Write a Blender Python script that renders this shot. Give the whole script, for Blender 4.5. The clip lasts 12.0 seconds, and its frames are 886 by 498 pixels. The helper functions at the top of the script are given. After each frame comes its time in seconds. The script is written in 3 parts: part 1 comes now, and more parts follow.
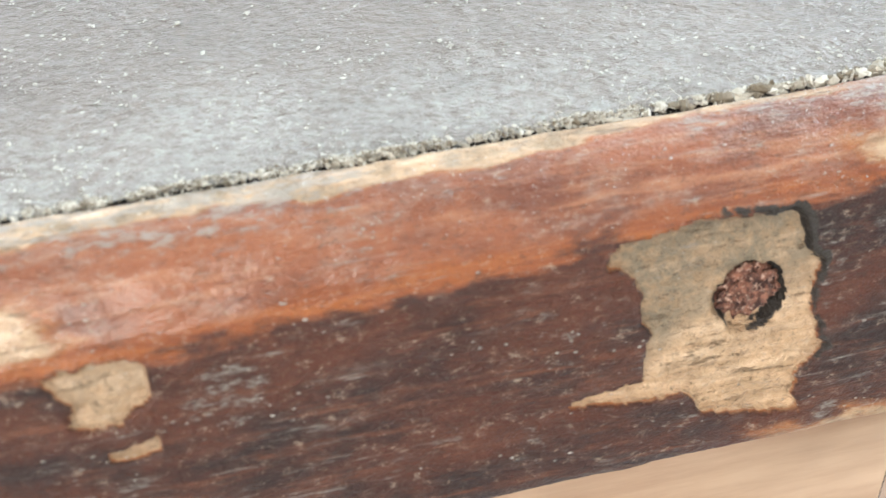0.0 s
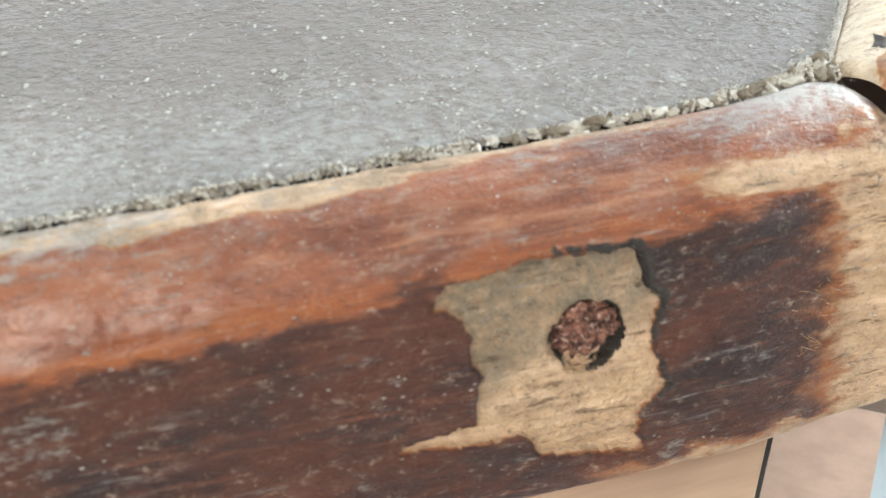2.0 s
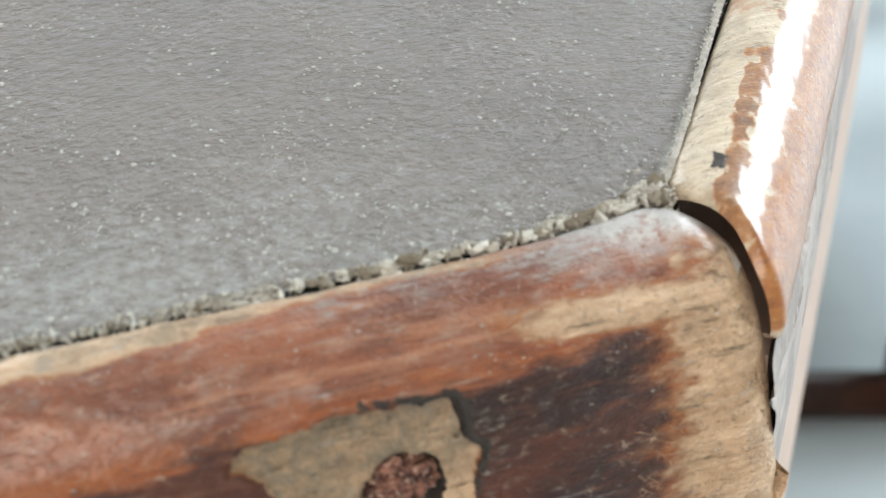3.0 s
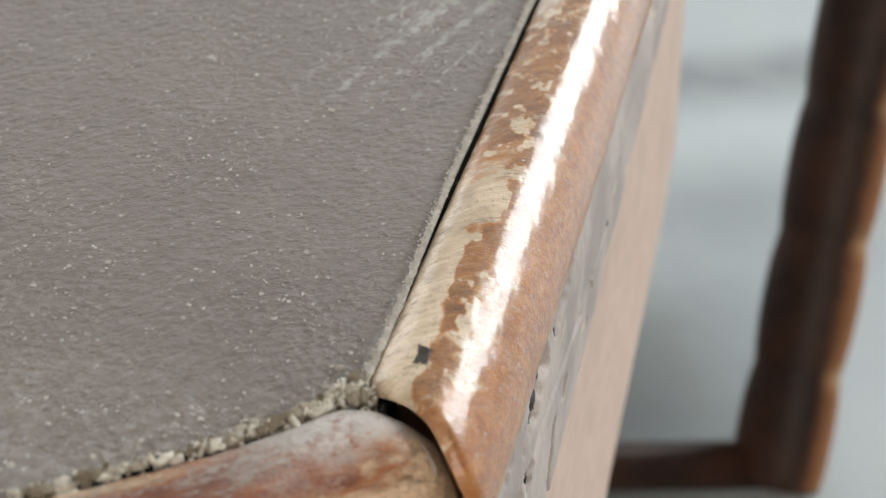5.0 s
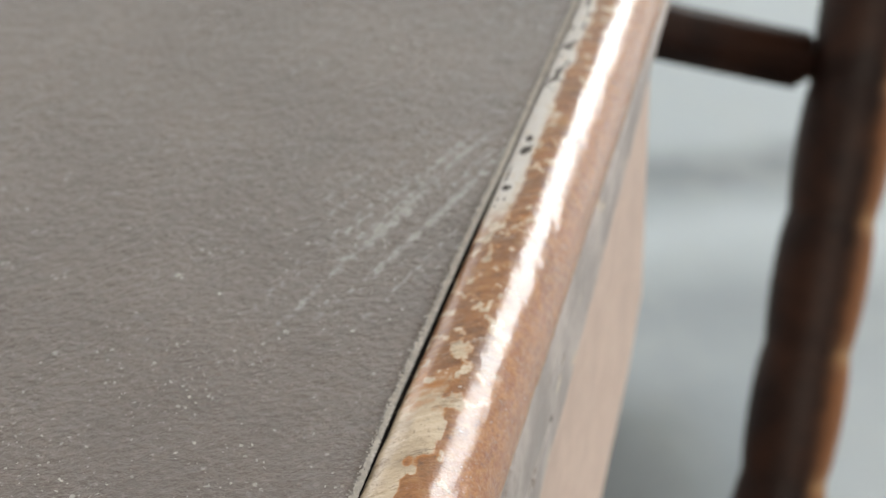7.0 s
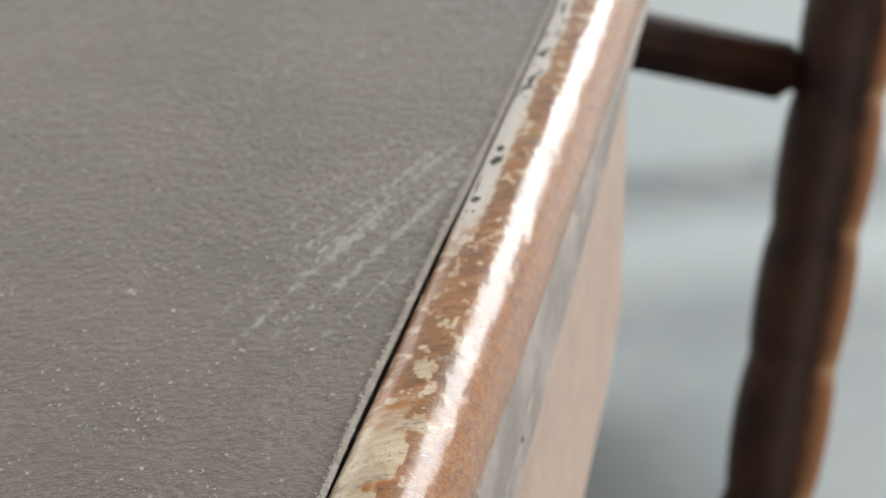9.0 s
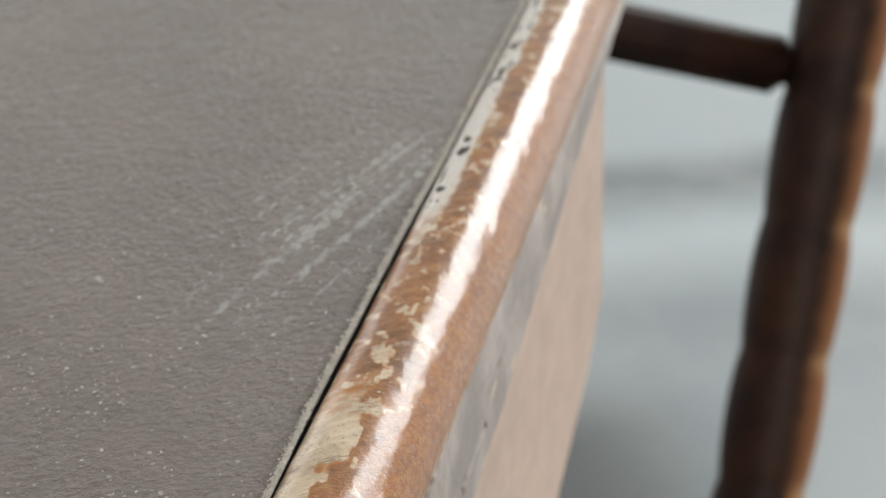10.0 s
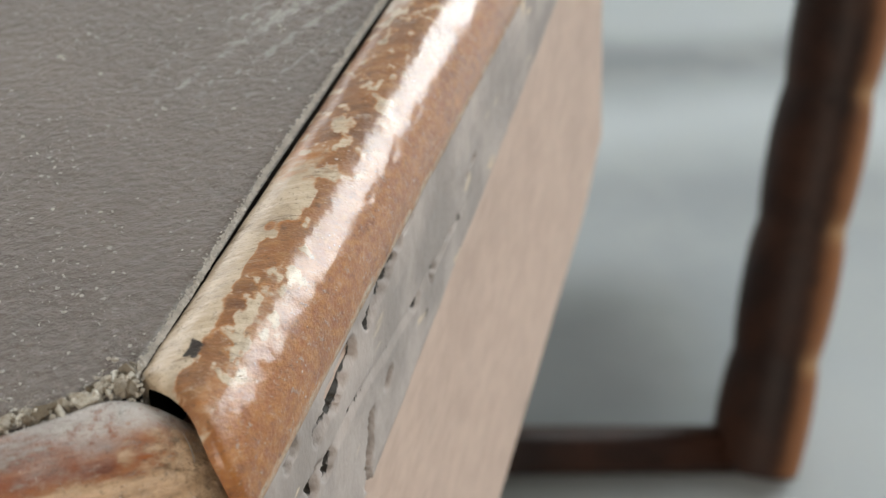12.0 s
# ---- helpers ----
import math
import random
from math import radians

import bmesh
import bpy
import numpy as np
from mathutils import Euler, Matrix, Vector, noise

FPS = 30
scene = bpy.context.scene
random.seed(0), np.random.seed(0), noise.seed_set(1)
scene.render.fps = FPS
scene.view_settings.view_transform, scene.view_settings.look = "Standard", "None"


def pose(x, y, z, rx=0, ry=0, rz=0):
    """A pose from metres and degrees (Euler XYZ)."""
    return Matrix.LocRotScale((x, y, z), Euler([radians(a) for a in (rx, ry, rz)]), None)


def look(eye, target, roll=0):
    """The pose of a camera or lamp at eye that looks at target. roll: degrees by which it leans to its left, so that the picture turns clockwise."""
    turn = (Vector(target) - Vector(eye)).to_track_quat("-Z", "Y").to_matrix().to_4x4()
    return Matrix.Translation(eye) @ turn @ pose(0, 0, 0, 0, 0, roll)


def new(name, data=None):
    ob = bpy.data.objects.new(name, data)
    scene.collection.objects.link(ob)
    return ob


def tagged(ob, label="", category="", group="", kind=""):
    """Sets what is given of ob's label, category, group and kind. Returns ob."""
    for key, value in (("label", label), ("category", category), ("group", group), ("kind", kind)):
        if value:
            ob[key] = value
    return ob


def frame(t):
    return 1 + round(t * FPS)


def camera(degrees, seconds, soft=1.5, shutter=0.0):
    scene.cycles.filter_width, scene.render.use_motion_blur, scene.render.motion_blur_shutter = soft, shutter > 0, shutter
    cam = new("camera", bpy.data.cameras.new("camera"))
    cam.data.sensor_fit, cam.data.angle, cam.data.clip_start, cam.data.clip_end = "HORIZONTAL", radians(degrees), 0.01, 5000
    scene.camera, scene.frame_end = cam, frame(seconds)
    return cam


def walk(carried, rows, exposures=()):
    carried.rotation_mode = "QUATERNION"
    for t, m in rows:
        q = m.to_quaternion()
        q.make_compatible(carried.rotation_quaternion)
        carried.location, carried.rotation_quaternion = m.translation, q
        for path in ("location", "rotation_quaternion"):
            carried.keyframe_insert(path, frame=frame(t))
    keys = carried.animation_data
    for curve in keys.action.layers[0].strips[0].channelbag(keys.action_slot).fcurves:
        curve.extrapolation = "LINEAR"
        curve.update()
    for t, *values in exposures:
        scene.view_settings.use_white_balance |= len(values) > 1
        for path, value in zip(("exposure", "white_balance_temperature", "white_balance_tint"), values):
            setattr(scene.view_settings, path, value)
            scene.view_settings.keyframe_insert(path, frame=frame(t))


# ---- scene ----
MM = 0.001
TOP = 0.188                      # height of the stool's top
cam = camera(36.8, 12.0, soft=1.2)
cam.data.dof.use_dof = True      # a phone lens close up
cam.data.dof.focus_distance = 0.089
cam.data.dof.aperture_fstop = 46.0
# seconds, eye in millimetres from the corner of the top, yaw, pitch, roll
PATH = [
    (0, -48.98, -60.34, 46.11, -14.347, -40.998, 1.003),
    (0.5, -41.02, -61.94, 49.06, -14.468, -41.156, 1.447),
    (1, -37.10, -62.83, 49.95, -14.828, -40.744, 1.319),
    (1.5, -41.47, -60.16, 49.08, -14.506, -40.954, 1.329),
    (2, -39.45, -58.81, 46.25, -15.374, -41.332, 0.715),
    (2.5, -36.74, -56.69, 47.52, -15.533, -40.738, 1.000),
    (3, -27.87, -52.91, 48.46, -16.900, -40.930, 0.976),
    (3.5, -18.69, -50.17, 48.98, -19.204, -40.334, 0.126),
    (3.7, -16.33, -49.36, 49.08, -20.229, -40.108, -0.583),
    (5.3, -14.29, -49.64, 59.11, -20.333, -39.331, -1.327),
    (5.5, -15.71, -47.96, 62.92, -20.179, -39.527, -1.322),
    (6, -10.10, -50.15, 67.02, -19.881, -38.093, -1.006),
    (6.5, -7.76, -50.81, 69.01, -19.921, -37.282, -0.665),
    (6.7, -9.30, -50.61, 69.29, -19.963, -37.050, -0.825),
    (8.3, -5.75, -47.56, 67.25, -20.424, -36.459, -0.620),
    (8.5, -5.67, -47.87, 67.47, -20.231, -36.301, -0.501),
    (9, -5.97, -47.05, 66.31, -20.535, -36.260, -1.060),
    (9.5, -5.45, -48.02, 67.46, -20.576, -36.177, -1.021),
    (10, -2.80, -50.37, 67.10, -20.125, -36.458, -0.777),
    (10.5, 4.47, -57.10, 64.87, -18.707, -37.387, 0.940),
    (11, 2.43, -56.93, 59.22, -17.788, -39.370, 0.847),
    (11.5, 1.39, -56.20, 57.31, -18.743, -39.724, -0.030),
    (12, 1.12, -56.84, 57.56, -18.576, -40.287, -0.063),
]
# the phone's own exposure and white balance drift a little
EXPOSURES = [(0, 1.06, 6860, 12), (0.5, 0.80, 6860, 12), (1.5, 0.72, 6880, 12), (2.0, 0.77, 6920, 12), (2.5, 0.82, 6850, 12), (3.0, 0.48, 6980, 12), (3.7, 0.10, 7200, 13), (5.3, -0.02, 7720, 18), (9.5, -0.10, 7760, 18), (12, -0.19, 7720, 17)]
walk(cam, [(t, pose(x * MM, y * MM, TOP + z * MM, 90 + p, r, w)) for t, x, y, z, w, p, r in PATH], EXPOSURES)

# ---- light ----
world = bpy.data.worlds.new("world")
scene.world = world
world.use_nodes = True
wn = world.node_tree
sky = wn.nodes.new("ShaderNodeTexSky")
sky.sky_type, sky.sun_disc = "NISHITA", False
sky.sun_elevation, sky.sun_rotation = radians(40), radians(60)
wn.nodes["Background"].inputs["Strength"].default_value = 0.12
wn.links.new(sky.outputs[0], wn.nodes["Background"].inputs["Color"])


def window_light(name, eye, target, sx, sy, watts, colour):
    lamp = bpy.data.lights.new(name, "AREA")
    lamp.shape, lamp.size, lamp.size_y, lamp.energy, lamp.color = "RECTANGLE", sx, sy, watts, colour
    ob = new(name, lamp)
    ob.matrix_world = look(eye, target)
    return ob


# daylight standing in the three window openings, all unseen; the south one is added to light the front
window_light("window_daylight", (2.27, 0.9, 1.0), (0.0, 0.9, 0.9), 1.5, 1.0, 79, (0.70, 0.87, 1.0))
window_light("window_daylight", (-0.9, -2.27, 1.45), (-0.9, 0.0, 1.1), 1.5, 1.2, 34, (1.0, 0.94, 0.86))
window_light("window_daylight", (-0.7, 2.27, 1.05), (-0.7, 0.0, 0.9), 1.5, 1.0, 16, (0.86, 0.94, 1.0))


# ---- materials ----
class Nodes:
    """A short way to write a procedural material."""

    def __init__(self, name):
        self.mat = bpy.data.materials.new(name)
        self.mat.use_nodes = True
        self.tree = self.mat.node_tree
        self.bsdf = self.tree.nodes["Principled BSDF"]
        self.coord = self.tree.nodes.new("ShaderNodeTexCoord").outputs["Object"]

    def put(self, socket, value):
        if hasattr(value, "links"):
            self.tree.links.new(value, socket)
        elif isinstance(value, tuple) and len(value) == 3 and socket.type == "RGBA":
            socket.default_value = (*value, 1)
        else:
            socket.default_value = value

    def noise(self, scale, detail=4.0, rough=0.55, stretch=(1, 1, 1), turn=0.0, warp=0.0):
        m = self.tree.nodes.new("ShaderNodeMapping")
        m.inputs["Scale"].default_value = stretch
        m.inputs["Rotation"].default_value = (0, radians(turn), 0)
        self.put(m.inputs["Vector"], self.coord)
        n = self.tree.nodes.new("ShaderNodeTexNoise")
        self.put(n.inputs["Vector"], m.outputs[0])
        for key, v in (("Scale", scale), ("Detail", detail), ("Roughness", rough), ("Distortion", warp)):
            n.inputs[key].default_value = v
        return n.outputs["Fac"]

    def cells(self, scale, stretch=(1, 1, 1), feature="F1"):
        m = self.tree.nodes.new("ShaderNodeMapping")
        m.inputs["Scale"].default_value = stretch
        self.put(m.inputs["Vector"], self.coord)
        n = self.tree.nodes.new("ShaderNodeTexVoronoi")
        n.feature = feature
        self.put(n.inputs["Vector"], m.outputs[0])
        n.inputs["Scale"].default_value = scale
        return n.outputs["Distance"]

    def ramp(self, fac, lo, hi, a=0.0, b=1.0):
        n = self.tree.nodes.new("ShaderNodeMapRange")
        n.interpolation_type = "SMOOTHSTEP"
        self.put(n.inputs["Value"], fac)
        for key, v in (("From Min", lo), ("From Max", hi), ("To Min", a), ("To Max", b)):
            n.inputs[key].default_value = v
        return n.outputs[0]

    def math(self, op, a, b=0.0):
        n = self.tree.nodes.new("ShaderNodeMath")
        n.operation = op
        self.put(n.inputs[0], a)
        self.put(n.inputs[1], b)
        return n.outputs[0]

    def mix(self, fac, a, b):
        n = self.tree.nodes.new("ShaderNodeMix")
        n.data_type = "RGBA"
        self.put(n.inputs[0], fac)
        self.put(n.inputs[6], a)
        self.put(n.inputs[7], b)
        return n.outputs[2]

    def attr(self, name):
        n = self.tree.nodes.new("ShaderNodeAttribute")
        n.attribute_name = name
        return n.outputs["Fac"]

    def done(self, colour, rough=0.6, height=None, depth=0.0002, coat=0.0, coat_rough=0.2, spec=0.5, coat_relief=0.0):
        self.put(self.bsdf.inputs["Base Color"], colour)
        self.put(self.bsdf.inputs["Roughness"], rough)
        self.put(self.bsdf.inputs["Coat Weight"], coat)
        self.put(self.bsdf.inputs["Coat Roughness"], coat_rough)
        self.put(self.bsdf.inputs["Specular IOR Level"], spec)
        if height is not None:
            b = self.tree.nodes.new("ShaderNodeBump")
            b.inputs["Strength"].default_value = 1.0
            b.inputs["Distance"].default_value = depth
            self.put(b.inputs["Height"], height)
            self.tree.links.new(b.outputs[0], self.bsdf.inputs["Normal"])
            if coat_relief:
                c = self.tree.nodes.new("ShaderNodeBump")
                c.inputs["Strength"].default_value = 1.0
                c.inputs["Distance"].default_value = depth * coat_relief
                self.put(c.inputs["Height"], height)
                self.tree.links.new(c.outputs[0], self.bsdf.inputs["Coat Normal"])
        return self.mat


def moulding_material(name, relief=0.00034, shine=0.3, lo=(0.14, 0.034, 0.013), hi=(0.29, 0.090, 0.037), top=(0.42, 0.185, 0.10), veil=(0.44, 0.34, 0.28), gloss=0.30, coat=0.6, warm=((0.21, 0.047, 0.0095), (0.35, 0.100, 0.022)), pale=((0.49, 0.315, 0.185), (0.68, 0.475, 0.315)), coat_rough=0.12, coat_relief=0.10, soft=(0.36, 0.66)):
    """Red-brown varnish over pale wood; attributes say where it is bare, dark, amber, dusty, stained, crusted or grimy,
    and where corner gleam and edge shade are painted.
    """
    k = Nodes(name)
    grain = k.noise(1300, 5, 0.65, (0.10, 1, 1), 8)
    cloud = k.noise(230, 5, 0.65, (0.4, 1, 1), 8)
    fine = k.noise(4200, 3, 0.6, (0.6, 1, 1))
    red = k.mix(k.ramp(cloud, 0.35, 0.65), lo, hi)
    red = k.mix(k.ramp(grain, 0.45, 0.75), red, top)
    film = k.ramp(k.noise(620, 7, 0.8, (0.5, 1, 1), 8), 0.48, 0.72, 0.0, 0.45)
    red = k.mix(film, red, veil)
    haze = k.ramp(k.noise(150, 7, 0.8, (0.5, 1, 1), 12), 0.52, 0.66, 0.0, 0.30)
    red = k.mix(k.math("MULTIPLY", haze, k.ramp(k.attr("dust"), 0.1, 0.45)), red, (0.33, 0.30, 0.29))
    smudge = k.ramp(k.noise(380, 6, 0.75, (0.35, 1, 1), 10), 0.58, 0.70, 0.0, 0.6)
    red = k.mix(smudge, red, tuple(c * 0.55 for c in lo))
    dark = k.mix(k.ramp(cloud, 0.36, 0.66), (0.025, 0.010, 0.0085), (0.090, 0.025, 0.012))
    dark = k.mix(k.ramp(grain, 0.50, 0.75), dark, (0.15, 0.052, 0.027))
    dark = k.mix(k.ramp(k.noise(480, 7, 0.8, (0.4, 1, 1), 16), 0.56, 0.72, 0.0, 0.40), dark, (0.17, 0.13, 0.115))
    orange = k.mix(k.ramp(grain, 0.3, 0.7), *warm)
    glow = k.ramp(k.math("ADD", k.attr("amber"), k.math("MULTIPLY", k.math("SUBTRACT", cloud, 0.5), 0.9)), 0.0, 1.1)
    col = k.mix(glow, red, orange)
    d = k.ramp(k.math("ADD", k.attr("dark"), k.math("MULTIPLY", k.math("SUBTRACT", k.noise(520, 7, 0.75, (0.3, 1, 1), 8), 0.5), 1.9)), 0.12, 0.86)
    col = k.mix(d, col, dark)
    # varnish rubbed thin round the bare wood
    thin = k.ramp(k.math("ADD", k.attr("bare"), k.math("MULTIPLY", k.math("SUBTRACT", k.noise(700, 6, 0.75, (0.35, 1, 1), 8), 0.5), 0.9)), 0.12, 0.50, 0.0, 0.85)
    col = k.mix(thin, col, k.mix(k.ramp(grain, 0.35, 0.7), warm[1], (0.40, 0.20, 0.095)))
    wood = k.mix(k.ramp(grain, 0.35, 0.7), *pale)
    wood = k.mix(k.ramp(k.noise(420, 5, 0.65), 0.45, 0.65, 0, 0.55), wood, tuple(c * 0.7 for c in pale[0]))
    wood = k.mix(k.math("MULTIPLY", k.attr("stain_shade"), k.ramp(k.noise(800, 6, 0.75), 0.36, 0.60, 0.15, 1.0)), wood, (0.31, 0.25, 0.18))
    wood = k.mix(k.ramp(k.noise(2100, 5, 0.8), 0.60, 0.66, 0, 0.7), wood, (0.12, 0.085, 0.05))
    pore = k.ramp(k.noise(1500, 5, 0.75, (0.13, 1, 1), 24), 0.575, 0.66)
    wood = k.mix(k.math("MULTIPLY", pore, 0.5), wood, (0.13, 0.068, 0.03))
    b = k.ramp(k.math("ADD", k.attr("bare"), k.math("MULTIPLY", k.math("SUBTRACT", k.noise(900, 6, 0.75, (0.4, 1, 1), 8), 0.5), 1.2)), *soft)
    col = k.mix(b, col, wood)
    # fine mottling of old varnish and ground-in dirt
    mottle = k.noise(1700, 7, 0.85, (0.6, 1, 1), 10)
    col = k.mix(k.ramp(mottle, 0.47, 0.34, 0, 0.6), col, (0.045, 0.024, 0.016))
    col = k.mix(k.ramp(mottle, 0.55, 0.66, 0, 0.5), col, (0.50, 0.39, 0.30))
    scratch = k.ramp(k.noise(1500, 5, 0.75, (0.10, 1, 1), 14), 0.57, 0.70)
    scuff = k.ramp(k.math("ADD", k.attr("dust"), k.math("MULTIPLY", k.math("SUBTRACT", k.noise(1500, 6, 0.75, (0.35, 1, 1), 12), 0.5), 1.9)), 0.55, 0.85)
    scuff = k.math("MAXIMUM", scuff, k.math("MULTIPLY", scratch, k.ramp(k.noise(170, 3, 0.6), 0.42, 0.6)))
    col = k.mix(k.math("MULTIPLY", scuff, 0.75), col, (0.36, 0.33, 0.295))
    speck = k.ramp(k.math("ADD", k.cells(2100, (0.6, 1, 1)), k.math("MULTIPLY", k.noise(3000, 3), 0.35)), 0.42, 0.28)
    speck = k.math("MULTIPLY", speck, k.ramp(k.noise(420, 5, 0.75, (0.5, 1, 1), 10), 0.54, 0.64))
    col = k.mix(k.math("MULTIPLY", speck, 0.65), col, (0.66, 0.61, 0.54))
    crust_gleam = k.math("MULTIPLY", k.attr("crust_gleam"), k.ramp(k.noise(1200, 5, 0.7), 0.3, 0.5))
    col = k.mix(crust_gleam, col, (0.55, 0.54, 0.52))
    grime_shade = k.ramp(k.math("ADD", k.attr("grime_shade"), k.math("MULTIPLY", k.math("SUBTRACT", k.noise(1400, 5, 0.7), 0.5), 1.2)), 0.42, 0.62)
    col = k.mix(grime_shade, col, (0.035, 0.028, 0.024))
    rough = k.ramp(k.math("ADD", k.math("MULTIPLY", b, 0.25), k.math("ADD", k.math("MULTIPLY", scuff, 0.35), k.math("MULTIPLY", k.attr("stain_shade"), 0.5))), 0.0, 0.8, gloss, 0.8)
    h = k.math("ADD", k.math("MULTIPLY", grain, 0.6), k.math("ADD", k.math("MULTIPLY", fine, 1.0), k.math("MULTIPLY", film, 0.3)))
    h = k.math("ADD", h, k.math("MULTIPLY", k.attr("stain_shade"), k.math("MULTIPLY", k.noise(1700, 5, 0.75), 2.2)))
    h = k.math("SUBTRACT", h, k.math("MULTIPLY", b, 0.35))
    h = k.math("SUBTRACT", h, k.math("MULTIPLY", pore, k.math("MULTIPLY", b, 0.6)))
    h = k.math("ADD", h, k.math("ADD", k.math("MULTIPLY", speck, 0.6), k.math("MULTIPLY", scuff, 0.2)))
    return k.done(col, rough, h, relief, k.math("MULTIPLY", k.math("SUBTRACT", 1.0, k.math("MAXIMUM", k.math("MAXIMUM", k.attr("stain_shade"), grime_shade), k.math("MULTIPLY", d, 0.7))), coat), coat_rough, shine, coat_relief)


def leatherette_material():
    """Thin grey-brown leatherette: fine creased grain, dust lying in drifts."""
    k = Nodes("grey_leatherette")
    grain = k.noise(2600, 5, 0.7, (0.85, 1, 1))
    cloud = k.noise(45, 5, 0.65)
    crease = k.cells(1500, (0.8, 1, 1))
    fold = k.noise(700, 4, 0.65, (0.8, 1, 1))
    base = k.mix(k.ramp(cloud, 0.3, 0.7), (0.072, 0.049, 0.037), (0.112, 0.080, 0.062))
    base = k.mix(k.ramp(k.noise(260, 5, 0.7), 0.50, 0.72, 0, 0.35), base, (0.052, 0.045, 0.039))
    base = k.mix(k.ramp(grain, 0.45, 0.78, 0, 0.6), base, (0.25, 0.205, 0.178))
    dust = k.ramp(k.math("ADD", k.attr("dust"), k.math("MULTIPLY", k.math("SUBTRACT", k.noise(1300, 7, 0.8, (0.8, 1, 1)), 0.5), 2.1)), 0.3, 0.95)
    base = k.mix(k.math("MULTIPLY", dust, 0.65), base, (0.40, 0.41, 0.39))
    speck = k.math("MULTIPLY", k.ramp(k.cells(1100), 0.26, 0.10), k.ramp(k.noise(190, 5, 0.75), 0.53, 0.62))
    base = k.mix(k.math("MULTIPLY", speck, 0.6), base, (0.62, 0.60, 0.54))
    h = k.math("ADD", k.math("MULTIPLY", grain, 0.6), k.math("ADD", k.math("MULTIPLY", crease, 0.35), k.math("MULTIPLY", fold, 0.9)))
    k.put(k.bsdf.inputs["Sheen Weight"], 0.15)
    k.put(k.bsdf.inputs["Sheen Roughness"], 0.45)
    return k.done(base, k.ramp(dust, 0, 1, 0.30, 0.60), h, 0.00062, spec=0.9)


def bare_wood_material(name, a, b, stretch=(1, 0.1, 1)):
    k = Nodes(name)
    grain = k.noise(500, 5, 0.6, stretch)
    cloud = k.noise(60, 3, 0.6)
    col = k.mix(k.ramp(grain, 0.3, 0.7), a, b)
    col = k.mix(k.ramp(cloud, 0.45, 0.75, 0, 0.4), col, tuple(c * 0.75 for c in a))
    return k.done(col, 0.6, grain, 0.00008)


def grey_paint_material():
    """Old grey paint on the edge board, chipped and full of dark grain pits."""
    k = Nodes("grey_weathered_wood")
    grain = k.noise(800, 5, 0.65, (1, 0.08, 0.5))
    cloud = k.noise(220, 4, 0.6, (1, 0.3, 0.6))
    col = k.mix(k.ramp(cloud, 0.35, 0.65), (0.27, 0.235, 0.215), (0.40, 0.345, 0.315))
    col = k.mix(k.ramp(k.attr("bare"), 0.4, 0.6), col, (0.55, 0.44, 0.33))
    rust = k.mix(k.ramp(k.noise(900, 4, 0.7), 0.4, 0.6), (0.26, 0.095, 0.030), (0.50, 0.36, 0.22))
    pit = k.ramp(k.math("ADD", k.attr("dark"), k.math("MULTIPLY", k.math("SUBTRACT", grain, 0.5), 1.6)), 0.66, 0.76)
    col = k.mix(pit, col, k.mix(k.attr("rust"), (0.022, 0.016, 0.010), rust))
    h = k.math("SUBTRACT", grain, k.math("MULTIPLY", pit, 1.5))
    return k.done(col, 0.7, h, 0.0002)


def rust_material():
    k = Nodes("rusty_iron")
    n1, n2 = k.noise(900, 5, 0.7), k.noise(2600, 4, 0.7)
    col = k.mix(k.ramp(n1, 0.38, 0.62), (0.05, 0.017, 0.013), (0.34, 0.145, 0.095))
    col = k.mix(k.ramp(n2, 0.52, 0.66), col, (0.55, 0.36, 0.28))
    return k.done(col, 0.75, k.math("ADD", n1, n2), 0.0004)


def plain_material(name, a, b, scale=60, rough=0.6, depth=0.0003, coat=0.0):
    k = Nodes(name)
    n = k.noise(scale, 5, 0.6)
    return k.done(k.mix(k.ramp(n, 0.3, 0.7), a, b), rough, k.noise(scale * 8, 3), depth, coat)


